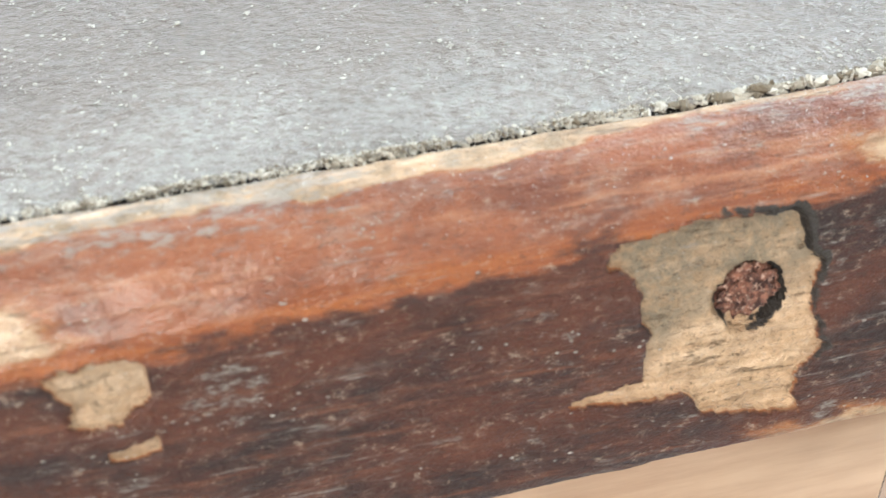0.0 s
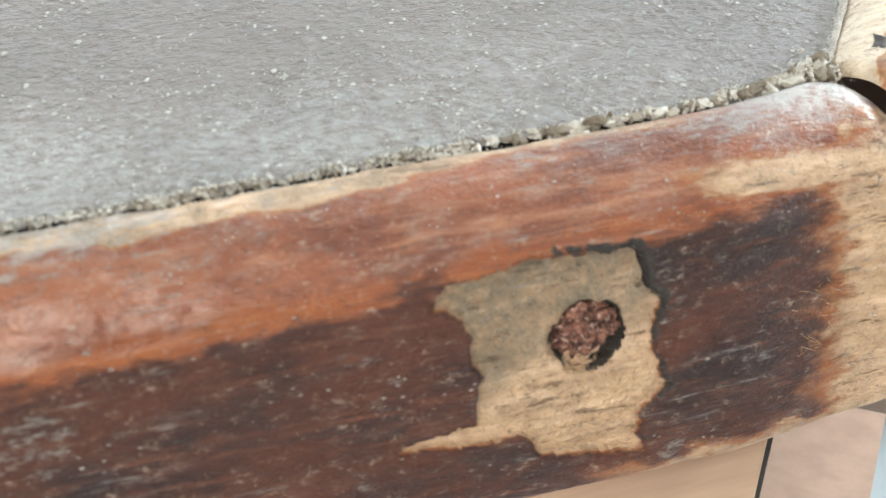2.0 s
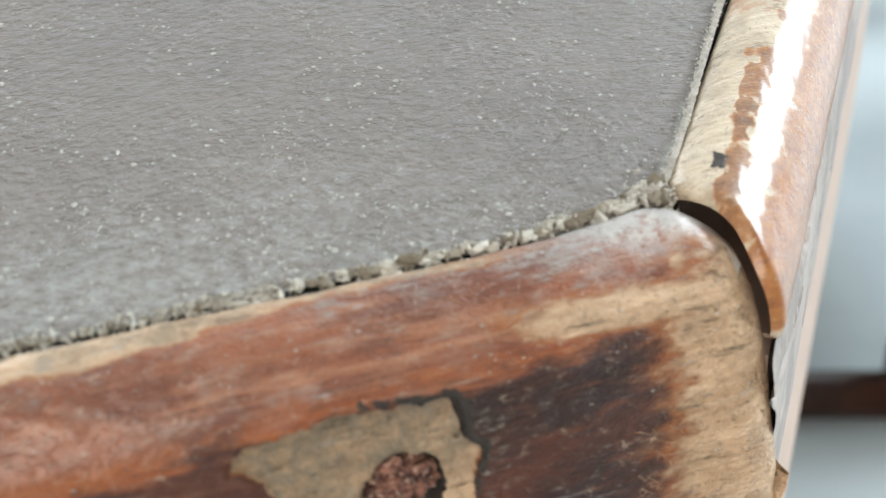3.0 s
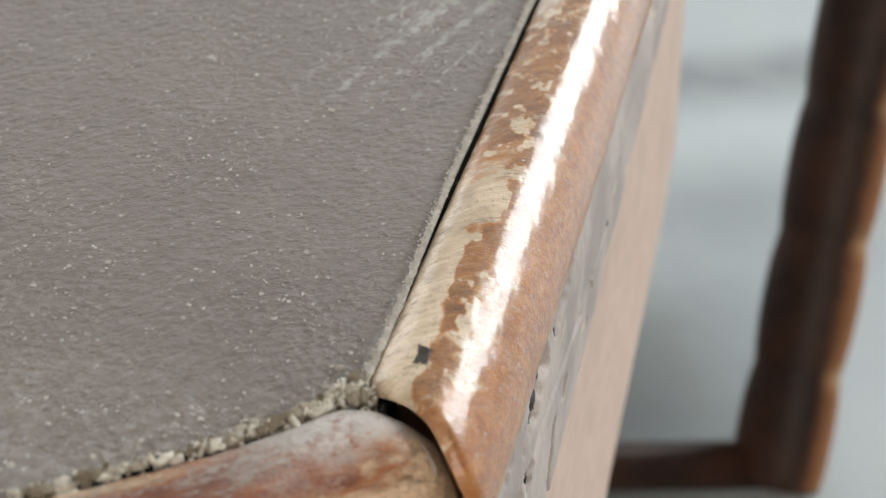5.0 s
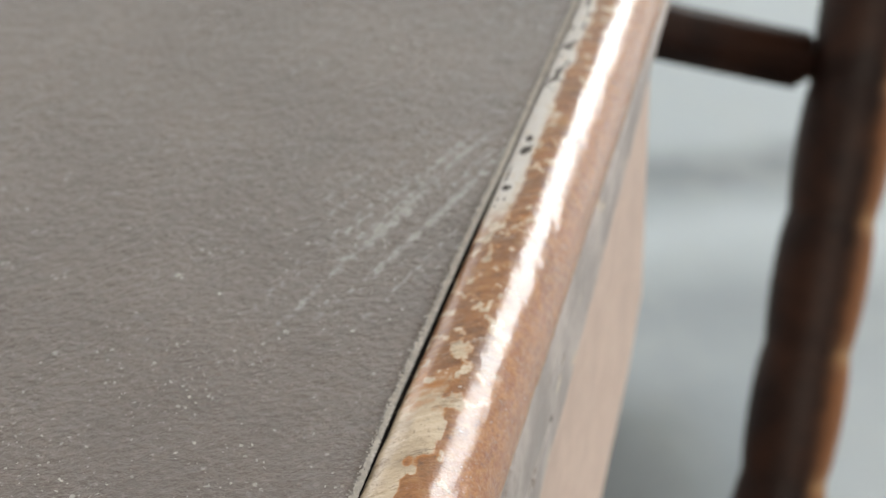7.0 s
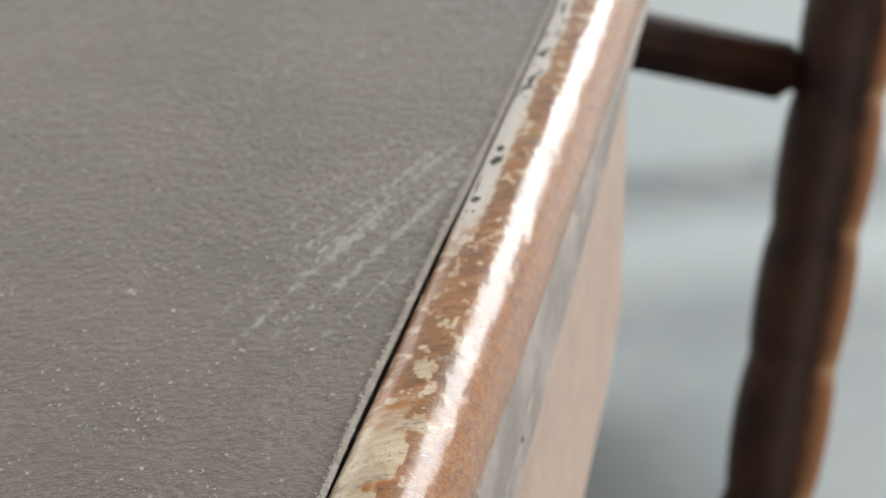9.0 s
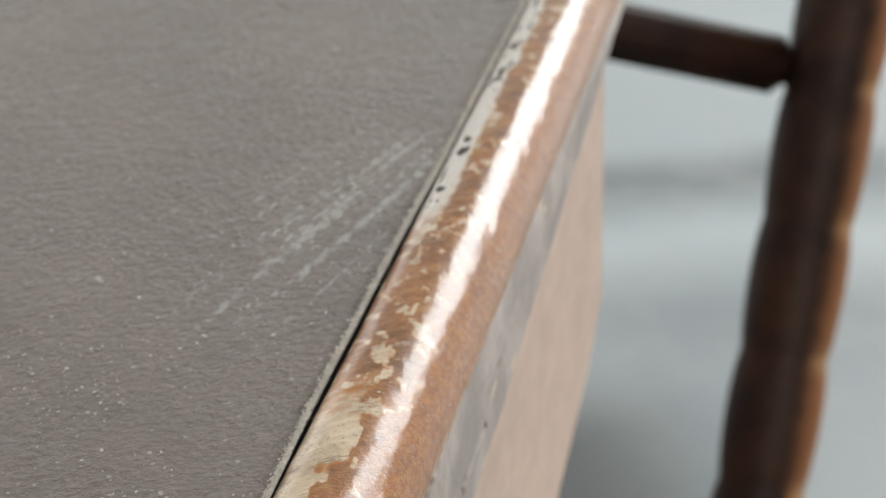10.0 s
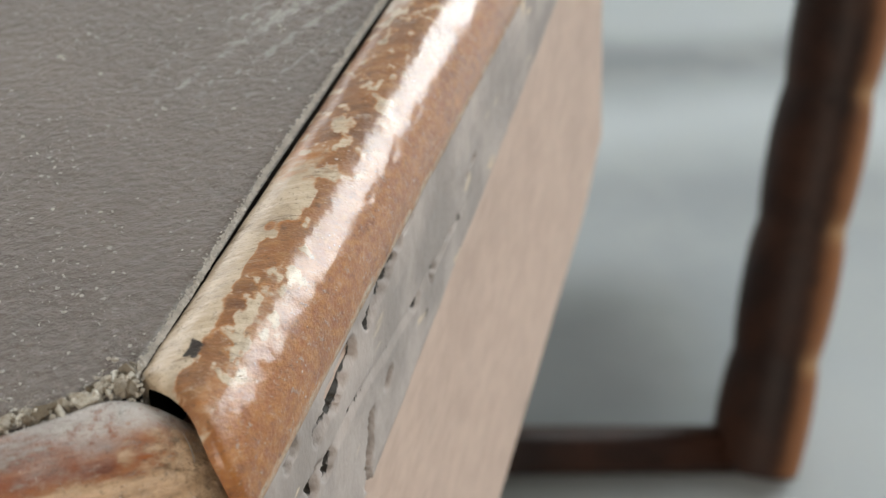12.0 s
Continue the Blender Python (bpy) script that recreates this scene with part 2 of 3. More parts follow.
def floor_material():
    """Pale stone floor; soft bands of light and shade are painted across it."""
    k = Nodes("pale_floor_painted_shade")
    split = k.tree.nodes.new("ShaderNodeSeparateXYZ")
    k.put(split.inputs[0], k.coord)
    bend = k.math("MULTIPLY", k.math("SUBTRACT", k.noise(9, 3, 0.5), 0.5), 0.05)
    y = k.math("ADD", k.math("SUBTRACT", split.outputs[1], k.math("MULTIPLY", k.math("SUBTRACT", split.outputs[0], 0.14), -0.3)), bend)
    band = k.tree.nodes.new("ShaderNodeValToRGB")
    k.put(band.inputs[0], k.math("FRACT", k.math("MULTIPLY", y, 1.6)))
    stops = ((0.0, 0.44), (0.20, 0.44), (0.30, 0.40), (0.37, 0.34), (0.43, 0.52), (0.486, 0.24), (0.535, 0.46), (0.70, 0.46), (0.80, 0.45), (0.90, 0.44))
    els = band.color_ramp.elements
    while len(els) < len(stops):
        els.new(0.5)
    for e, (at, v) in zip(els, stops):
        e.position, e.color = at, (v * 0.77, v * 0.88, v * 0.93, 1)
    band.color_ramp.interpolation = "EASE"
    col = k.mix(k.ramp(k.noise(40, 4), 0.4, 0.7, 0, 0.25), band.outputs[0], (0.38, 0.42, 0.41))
    # the stool's shade on the floor beside it, painted as a dark stretch
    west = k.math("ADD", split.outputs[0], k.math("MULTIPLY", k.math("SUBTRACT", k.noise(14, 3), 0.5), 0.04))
    stain_shade = k.math("MULTIPLY", k.math("MULTIPLY", k.ramp(west, 0.172, 0.115, 0, 0.9), k.ramp(west, -0.16, -0.06)), k.math("MULTIPLY", k.ramp(split.outputs[1], 0.10, 0.15), k.ramp(split.outputs[1], 0.215, 0.175)))
    col = k.mix(stain_shade, col, (0.075, 0.085, 0.085))
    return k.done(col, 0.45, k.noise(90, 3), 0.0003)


M_FRONT = moulding_material("worn_red_varnish")
M_SIDE = moulding_material("worn_amber_varnish", 0.00008, 0.28, (0.15, 0.055, 0.016), (0.26, 0.105, 0.032), (0.36, 0.18, 0.075), (0.36, 0.22, 0.09), 0.44, 0.75, ((0.25, 0.075, 0.014), (0.40, 0.155, 0.036)), ((0.47, 0.37, 0.26), (0.62, 0.52, 0.40)), 0.17, 0.07, (0.30, 0.70))
M_SEAT = leatherette_material()
M_GREY = grey_paint_material()
M_BEIGE = bare_wood_material("pale_bare_wood", (0.46, 0.33, 0.265), (0.55, 0.405, 0.33))
M_APRON = bare_wood_material("tan_bare_wood", (0.34, 0.195, 0.115), (0.44, 0.275, 0.17), (0.15, 1, 1))
M_RUST = rust_material()
# near black, stands in for shade inside the gaps
M_DARKGAP = plain_material("dark_gap_shade", (0.012, 0.010, 0.009), (0.03, 0.025, 0.02), 900, 0.9)


def crumb_material():
    """Crumbs of filler, each of its own shade from dirt brown to chalk."""
    k = Nodes("crumbled_filler")
    own = k.tree.nodes.new("ShaderNodeNewGeometry").outputs["Random Per Island"]
    n = k.noise(2200, 4, 0.7)
    col = k.mix(k.ramp(own, 0.0, 0.55), (0.14, 0.11, 0.075), (0.48, 0.45, 0.39))
    col = k.mix(k.ramp(own, 0.6, 0.95), col, (0.64, 0.61, 0.54))
    col = k.mix(k.ramp(n, 0.5, 0.65, 0, 0.6), col, (0.22, 0.17, 0.11))
    return k.done(col, 0.9, n, 0.0003)


M_CRUMB = crumb_material()
M_LIP = plain_material("pale_crust", (0.52, 0.50, 0.46), (0.74, 0.71, 0.66), 900, 0.9)
M_DUST = plain_material("pale_dust", (0.38, 0.37, 0.34), (0.64, 0.62, 0.57), 900, 0.9)


def chair_material():
    """Near-black stain; light on the leg's outer side and necks is painted orange and tan."""
    k = Nodes("dark_stained_wood")
    n = k.noise(70, 5, 0.6)
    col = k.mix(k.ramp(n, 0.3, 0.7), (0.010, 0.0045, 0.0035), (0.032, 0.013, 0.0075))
    lit = k.ramp(k.math("ADD", k.attr("lit_side"), k.math("MULTIPLY", k.math("SUBTRACT", n, 0.5), 0.6)), 0.15, 1.0)
    col = k.mix(lit, col, (0.23, 0.094, 0.038))
    col = k.mix(k.math("MULTIPLY", lit, k.attr("pinch")), col, (0.36, 0.22, 0.11))
    return k.done(col, 0.5, k.noise(500, 3), 0.0002, spec=0.18)


M_CHAIR = chair_material()
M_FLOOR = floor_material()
M_WALL = plain_material("white_plaster", (0.74, 0.73, 0.71), (0.82, 0.81, 0.79), 8, 0.8)


# ---- helpers of the scene ----
def mesh_of(bm, name, material, smooth=True):
    me = bpy.data.meshes.new(name)
    bm.to_mesh(me)
    bm.free()
    me.materials.append(material)
    me.polygons.foreach_set("use_smooth", [smooth] * len(me.polygons))
    return me


def part(name, bm, material, parent, label="", smooth=True):
    ob = new(name, mesh_of(bm, name, material, smooth))
    ob.parent = parent
    if label:
        ob["label"] = label
    return ob


def thing(name, label, category, at=(0, 0, 0), group="", kind=""):
    ob = new(name)
    ob.location = at
    ob.empty_display_size = 0.02
    return tagged(ob, label, category, group, kind)


def box(bm, lo, hi, bevel=0.0):
    g = bmesh.ops.create_cube(bm, size=1.0)
    c = [(a + b) / 2 for a, b in zip(lo, hi)]
    s = [b - a for a, b in zip(lo, hi)]
    for v in g["verts"]:
        v.co = Vector((v.co.x * s[0] + c[0], v.co.y * s[1] + c[1], v.co.z * s[2] + c[2]))
    if bevel:
        edges = list({e for v in g["verts"] for e in v.link_edges})
        bmesh.ops.bevel(bm, geom=edges, offset=bevel, segments=2, affect="EDGES")
    return bm


def boxed(lo, hi, bevel=0.0):
    return box(bmesh.new(), lo, hi, bevel)


def grid_mesh(name, points, material, attributes=None, smooth=True):
    """A sheet from an array of points (rows, columns, 3) with one value a corner for each attribute."""
    r, c, _ = points.shape
    i = np.arange(r * c).reshape(r, c)
    faces = np.stack([i[:-1, :-1], i[1:, :-1], i[1:, 1:], i[:-1, 1:]], -1).reshape(-1, 4)
    me = bpy.data.meshes.new(name)
    me.from_pydata(points.reshape(-1, 3).tolist(), [], faces.tolist())
    for key, values in (attributes or {}).items():
        me.attributes.new(key, "FLOAT", "POINT").data.foreach_set("value", np.asarray(values, np.float32).ravel())
    me.materials.append(material)
    me.polygons.foreach_set("use_smooth", [smooth] * len(me.polygons))
    me.update()
    return me


def fbm(x, y, z=0.0, octaves=4, seed=0):
    """Smooth noise on arrays, about -1 to 1."""
    rng = np.random.RandomState(seed)
    out, amp = np.zeros(np.broadcast(x, y).shape), 1.0
    for _ in range(octaves):
        table = rng.rand(64, 64) * 2 - 1
        ix, iy = np.floor(x).astype(int), np.floor(y).astype(int)
        fx, fy = x - ix, y - iy
        fx, fy = fx * fx * (3 - 2 * fx), fy * fy * (3 - 2 * fy)
        a, b = table[ix % 64, iy % 64], table[(ix + 1) % 64, iy % 64]
        c, d = table[ix % 64, (iy + 1) % 64], table[(ix + 1) % 64, (iy + 1) % 64]
        out = out + amp * ((a * (1 - fx) + b * fx) * (1 - fy) + (c * (1 - fx) + d * fx) * fy)
        x, y, amp = x * 2.03 + 7.1, y * 2.03 + 3.7, amp * 0.5
    return out / 1.6


def smooth(v, lo, hi):
    t = np.clip((v - lo) / (hi - lo), 0, 1)
    return t * t * (3 - 2 * t)


def inside(px, py, corners):
    """Signed distance to a polygon, positive inside."""
    d = np.full(px.shape, 1e9)
    hit = np.zeros(px.shape, bool)
    n = len(corners)
    for k in range(n):
        ax, ay = corners[k]
        bx, by = corners[(k + 1) % n]
        ex, ey = bx - ax, by - ay
        t = np.clip(((px - ax) * ex + (py - ay) * ey) / (ex * ex + ey * ey), 0, 1)
        d = np.minimum(d, np.hypot(px - ax - t * ex, py - ay - t * ey))
        hit ^= ((ay > py) != (by > py)) & (px < (bx - ax) * (py - ay) / (by - ay + 1e-12) + ax)
    return np.where(hit, d, -d)


def along_profile(profile, step):
    """Even points along a profile and the arc length at each."""
    p = np.array(profile, float)
    # one pass of corner cutting rounds the profile
    for _ in range(2):
        q = np.empty((2 * len(p) - 2, 2))
        q[0::2], q[1::2] = p[:-1] * 0.75 + p[1:] * 0.25, p[:-1] * 0.25 + p[1:] * 0.75
        p = np.vstack([p[:1], q, p[-1:]])
    s = np.r_[0, np.cumsum(np.hypot(*np.diff(p, axis=0).T))]
    even = np.arange(0, s[-1], step)
    return np.stack([np.interp(even, s, p[:, 0]), np.interp(even, s, p[:, 1])], -1), even


TURN_ANGLE = 0.6231                                  # the turn from the front edge to the next edge
CA, SA = math.cos(TURN_ANGLE), math.sin(TURN_ANGLE)
MITRE = math.tan(TURN_ANGLE / 2)


def side_place(a, u, z):
    """Millimetres along the side edge, out from it and up, to metres under the stool's Empty."""
    return np.stack([a * SA + u * CA, a * CA - u * SA, z + 0 * a], -1) * MM


# ---- the stool ----
stool = thing("hexagonal_stool", "old hexagonal wooden stool with worn red varnish and grey leatherette top", "stool", (0, 0, TOP))

# front edge moulding
FRONT_PROFILE = [(0.2, -2.5), (0.0, -0.4), (-0.6, 0.25), (-2.0, 0.35), (-3.6, -0.3), (-5.0, -1.6), (-6.2, -3.3), (-7.1, -5.3), (-8.0, -8.0),
                 (-9.0, -11.0), (-9.9, -14.0), (-10.6, -16.8), (-11.0, -18.6), (-10.6, -19.3), (-8.0, -19.4), (-5.0, -19.4)]
PATCH = [(-26.2, -4.5), (-25.4, -4.1), (-22.9, -4.0), (-21.1, -3.6), (-18.6, -3.7), (-15.8, -4.0), (-14.2, -4.0), (-13.7, -5.4), (-13.7, -6.5), (-12.8, -7.3), (-13.3, -8.4),
         (-13.5, -10.3), (-13.1, -11.1), (-13.1, -12.3), (-12.4, -12.7), (-13.5, -13.6), (-14.4, -14.5), (-14.6, -16.1), (-14.1, -17.1), (-17.5, -16.5), (-20.8, -15.9), (-21.6, -14.4),
         (-22.2, -14.1), (-23.3, -14.3), (-29.5, -13.6), (-29.0, -13.2), (-24.6, -12.8), (-24.5, -11.5), (-24.0, -9.9), (-24.5, -8.7), (-24.4, -7.2), (-24.9, -6.2), (-25.6, -5.6), (-26.5, -5.6)]


def build_front_moulding():
    prof, s = along_profile(FRONT_PROFILE, 0.2)
    xs = np.r_[np.arange(-150, -82, 2.0), np.arange(-82, 0, 0.22)]
    ends = MITRE * 1.05 * np.maximum(-prof[:, 0], 0) + 3.3 + 0.5 * smooth(s, 11, 4)
    # the last stretch runs to the mitre
    tail = np.linspace(0, 1, 40)
    X = np.concatenate([np.repeat(xs[:, None], len(s), 1), tail[1:, None] * ends[None, :]], 0)
    Y, Z = np.repeat(prof[None, :, 0], len(X), 0).copy(), np.repeat(prof[None, :, 1], len(X), 0).copy()
    u = ends[None, :] - X
    # rounded end, and the lower corner cut round
    r = (3.4 + 1.6 * smooth(s, 12, 4))[None, :]
    round_off = np.where(u < r, r - np.sqrt(np.maximum(r * r - (r - np.minimum(u, r)) ** 2, 0)), 0)
    ny = np.gradient(prof[:, 1])
    nz = -np.gradient(prof[:, 0])
    ln = np.hypot(ny, nz)
    ny, nz = ny / ln, nz / ln
    Y, Z = Y - ny * round_off, Z - nz * round_off
    Y = Y + 1.2 * smooth(X, -9, 1.5)
    w = np.clip((9.0 - u) / 9.0, 0, 1)
    low = -19.4 + 3.2 * (1 - np.sqrt(1 - w * w * 0.98))
    Z = np.maximum(Z, low)
    sd = inside(X + 0.22 * fbm(X * 1.8, Z * 2.4, seed=3), Z + 0.22 * fbm(X * 2.4, Z * 1.8, seed=4), PATCH)
    chip = smooth(sd, -0.05, 0.16)
    left = np.maximum(inside(X + 0.9 * fbm(X * 0.7, Z * 0.7, seed=9), Z + 0.7 * fbm(X * 0.8, Z * 0.6, seed=10), [(-58, -5.6), (-53.6, -5.3), (-52.6, -7.4), (-55, -9.3), (-58.2, -8.6)]),
                      inside(X, Z + 0.2 * fbm(X, Z, seed=8), [(-56, -10.6), (-53, -10.0), (-53, -11), (-56, -11.3)]))
    chip = np.maximum(chip, smooth(left, 0, 0.25))
    nail = np.hypot((X + 17.4) / 1.1, (Z + 9.0) * 1.0) - 2.0 - 0.35 * fbm(X * 0.9, Z * 0.9, seed=15)
    hole = smooth(nail, 0.3, -0.3)
    wav = 0.12 * fbm(X * 0.35, s[None, :] * 0.8, seed=11) + 0.02 * fbm(X * 1.8, s[None, :] * 3, seed=12)
    inward = 0.65 * chip * (1 + 0.3 * fbm(X * 0.6, Z * 2.2, seed=13) + 0.22 * fbm(X * 2.4, Z * 2.6, seed=14)) + 1.0 * hole - wav
    Y, Z = Y - ny * inward, Z - nz * inward
    # wear
    worn_end = smooth(X + 1.1 * fbm(X * 0.5, Z * 0.7, seed=21) + 0.9 * fbm(X * 0.15, Z * 2.4, seed=20), -5.6, 3.4) * smooth(Z, 1.2, -3.5) * (0.86 + 0.2 * fbm(X * 0.35, Z * 0.9, seed=19))
    top_line = smooth(s[None, :] + 0.9 * fbm(X * 0.22, s[None, :] * 0.4, seed=22) - 1.1 * smooth(X, -20, -40), 4.5, 3.4) * smooth(X, -2, -14) * (0.6 + 0.4 * smooth(X, -18, -36))
    tip = smooth(X + 1.6 * fbm(X * 0.4, Z, seed=23), -15, -4) * smooth(np.abs(Z + 2.6 + 0.12 * X), 1.5, 0.3) * 0.8
    far_left = smooth(X + 2 * fbm(X * 0.3, Z * 0.5, seed=24), -54, -60) * smooth(np.abs(Z + 3.2), 2.2, 0.6) * 0.7
    foot = smooth(Z + 0.8 * fbm(X * 0.4, Z, seed=25), -17.0, -18.6) * smooth(X, -24, -10) * 0.6
    end_top = 0.55 * smooth(X + 1.5 * fbm(X * 0.5, s[None, :] * 0.5, seed=29), -2.5, 1.5) * smooth(s[None, :], 3.5, 5.5)
    bare = np.clip(np.maximum.reduce([chip, end_top, worn_end, top_line, tip, far_left, foot]), 0, 1)
    line = -4.45 + 0.05 * (X + 30)
    line = np.where(X > -14, line - (X + 14) * 0.03, line)
    dark = smooth(line - Z + 1.1 * fbm(X * 0.22, Z * 0.9, seed=31) + 0.6 * fbm(X * 0.8, Z * 2.5, seed=32), -1.3, 1.9) * 1.3
    amber = smooth(np.abs(Z - line - 0.5 + 0.7 * fbm(X * 0.3, Z * 0.3, seed=33)), 1.7, 0.2) * (1.1 + 0.4 * fbm(X * 0.2, Z * 0.5, seed=34)) * (1 - 0.2 * smooth(X, -30, -12))
    dust = 0.25 + 0.26 * fbm(X * 0.16, Z * 0.4, seed=41) + 0.14 * smooth(s[None, :], 7, 3) + 0.36 * smooth(np.hypot(X + 49.0, (Z + 8.4) * 1.2) + 0.8 * fbm(X * 0.5, Z * 0.7, seed=43), 3.6, 1.8)
    # grey at the end's top is dust plus its glossy highlight, put into colour
    dust = dust + 0.27 * smooth(X, -11, -1) * smooth(s[None, :], 8.5, 4.0) + 0.25 * smooth(np.abs(X + 12.2), 1.6, 0.4) * smooth(Z, -2, -6) - 0.2 * chip
    dust = dust + 0.22 * smooth(X + 3 * fbm(X * 0.1, s[None, :] * 0.3, seed=42), -32, -44) * smooth(s[None, :], 9.0, 5.5)
    dust = dust - 0.05 * np.clip(dark, 0, 1) * smooth(X, -28, -44)
    stain_shade = chip * smooth(Z - 0.25 * (X + 18) + 1.5 * fbm(X * 0.3, Z * 0.3, seed=26), -11.5, -6.5)
    stain_shade = stain_shade * (0.35 + 0.65 * smooth(X, -42, -34))
    stain_shade = np.maximum(stain_shade, 0.7 * top_line * smooth(fbm(X * 0.5, s[None, :] * 0.8, seed=30), -0.2, 0.4))
    # grime at the chip's edges and nail, their edge shadow painted in with it
    rim = smooth(np.abs(sd + 0.15), 0.55, 0.05) * smooth(X + Z * 0.3 + 2.5 * fbm(X * 0.4, Z * 0.4, seed=27), -24, -16)
    ring = smooth(np.abs(nail + 0.1), 0.6, 0.1) * (0.6 + 0.5 * fbm(X * 0.7, Z * 0.7, seed=28) + 0.3 * smooth(X, -17.5, -15.8))
    brow = smooth(np.abs(sd + 0.35), 0.8, 0.1) * smooth(Z, -6.2, -4.6) * smooth(X, -24, -20)
    cheek = smooth(np.abs(sd + 0.25), 0.6, 0.1) * smooth(X, -15.2, -14) * smooth(Z, -8.0, -6.8)
    grime_shade = np.clip(0.62 * rim + ring + 0.36 * brow * (0.7 + 0.9 * fbm(X * 0.7, Z, seed=37)) + 0.5 * cheek, 0, 1)
    pts = np.stack([X, Y, Z], -1) * MM
    # the whitened corner is pale film with the highlight painted in
    me = grid_mesh("front_moulding", pts, M_FRONT, {"bare": bare, "dark": dark, "amber": amber, "dust": dust, "stain_shade": stain_shade, "grime_shade": grime_shade, "crust_gleam": 0.85 * smooth(X + 1.5 * fbm(X * 0.5, s[None, :], seed=35), -10, 0) * smooth(s[None, :] + fbm(X * 0.6, s[None, :], seed=36), 6.8, 4.2)})
    ob = new("front_moulding", me)
    ob.parent = stool
    ob["label"] = "red-brown varnished edge moulding, chipped down to bare wood"
    return ob


front = build_front_moulding()

# rusty nail head sunk in the chip
bm = bmesh.new()
bmesh.ops.create_icosphere(bm, subdivisions=5, radius=1.0)
for v in bm.verts:
    p = v.co.copy()
    n = noise.noise(p * 2.2) * 0.22 + noise.noise(p * 5.5) * 0.26 + noise.noise(p * 12) * 0.14
    v.co = Vector((p.x * 1.95, p.y * 1.2, p.z * 1.75)) * (1 + n)
    v.co += Vector((-17.4, -6.85, -9.0))
    v.co *= MM
part("nail_head", bm, M_RUST, front, "rusted, crumbling iron nail head")

# side edge moulding: a half-round bead over a grey board
SIDE_PROFILE = [(-0.2, -2.5), (-0.12, -0.7), (0.22, -0.05), (1.5, 0.52), (3.3, 0.66), (5.0, 0.0), (6.6, -1.5), (7.7, -3.3), (8.25, -5.1), (8.4, -6.4), (8.1, -7.1), (7.3, -7.4)]
BOARD_LOW = (-23.6, 0.13)
LEAN = 0.075                                         # the board and the panel lean out towards the floor


def build_side_moulding():
    prof, s = along_profile(SIDE_PROFILE, 0.2)
    starts = -MITRE * np.maximum(prof[:, 0], 0) + 2.65 - 1.1 * smooth(s, 6, 11)
    span = np.r_[0, np.cumsum(np.r_[np.full(440, 0.22), np.full(30, 0.9)])]
    A = starts[None, :] + span[:, None] * (121.5 - starts[None, :] + 0.32 * prof[None, :, 0]) / span[-1]
    U, Z = np.repeat(prof[None, :, 0], len(A), 0), np.repeat(prof[None, :, 1], len(A), 0)
    ny, nz = -np.gradient(prof[:, 1]), np.gradient(prof[:, 0])
    ln = np.hypot(ny, nz)
    ny, nz = ny / ln, nz / ln
    e = A - starts[None, :]
    r = 0.8
    inward = np.where(e < r, r - np.sqrt(np.maximum(r * r - (r - np.minimum(e, r)) ** 2, 0)), 0)
    inward = inward - 0.05 * fbm(A * 0.35, s[None, :] * 0.7, seed=51) - 0.022 * fbm(A * 1.5, s[None, :] * 2.2, seed=52)
    U, Z = U - ny * inward, Z - nz * inward
    t = s[None, :]
    blot = fbm(A * 0.33, t * 0.55, seed=53)
    # the stripe at 7.6 is pale colour painted along the bead's highlight
    bare = smooth(t + 2.3 * blot, 6.2, 4.9) * smooth(A, 34, 16) + smooth(np.abs(t - 7.6) + 1.2 * blot, 1.6, 0.5) * smooth(A, 26, 8) * 0.35
    bare = bare + 1.0 * smooth(t + 0.5 * blot, 4.9, 4.2) * smooth(A, 44, 54) + 0.5 * smooth(t + 0.4 * blot, 13.9, 14.6) + 0.62 * smooth(fbm(A * 0.95, t * 1.3, seed=57), 0.10, 0.45) * smooth(t, 11.5, 7.5)
    patch = smooth(inside(A, t, [(4.4, 4.6), (6.3, 4.5), (5.9, 5.5), (4.6, 5.5)]), -0.3, 0.4)
    dark = 0.15 * np.ones_like(A) + 0.9 * patch
    amber = 0.25 + 0.7 * smooth(t, 7.5, 9.5) + 0.2 * blot
    pits = smooth(fbm(A * 0.45, t * 1.1, seed=58), 0.15, 0.4) * smooth(t, 4.7, 4.2) * smooth(t, 2.6, 3.0) * smooth(A, 44, 52)
    dust = 0.02 + 0.15 * fbm(A * 0.3, t * 0.5, seed=54) + 0.35 * smooth(t, 5.0, 4.0) * smooth(A, 44, 54) + 0.7 * patch
    pts = side_place(A, U, Z)
    me = grid_mesh("side_moulding", pts, M_SIDE, {"bare": np.clip(bare, 0, 1), "dark": dark, "amber": amber, "dust": dust, "grime_shade": np.maximum(0.9 * pits, 0.85 * patch), "crust_gleam": smooth(t + 0.5 * blot, 4.9, 4.2) * smooth(A, 44, 54)})
    ob = new("side_moulding", me)
    ob.parent = stool
    ob["label"] = "glossy orange-brown half-round edge bead with worn pale streaks"
    # grey board under the bead
    A2 = np.r_[np.arange(-2.4, 90, 0.3), np.arange(90, 122.5, 1.0)]
    v = np.linspace(0, 1, 80)
    low = BOARD_LOW[0] + BOARD_LOW[1] * A2
    Z2 = -6.9 + v[None, :] * (low[:, None] + 6.9)
    AA = np.repeat(A2[:, None], len(v), 1)
    U2 = 8.0 + 0.5 * smooth(v, 0, 0.25)[None, :] + LEAN * (-6.9 - Z2) + 0.10 * fbm(AA * 0.3, Z2 * 0.5, seed=61)
    groove = smooth(np.abs(Z2 + 11.0 + 0.10 * AA + 0.9 * fbm(AA * 0.12, AA * 0, seed=62)), 0.7, 0.1) * smooth(AA, 48, 30)
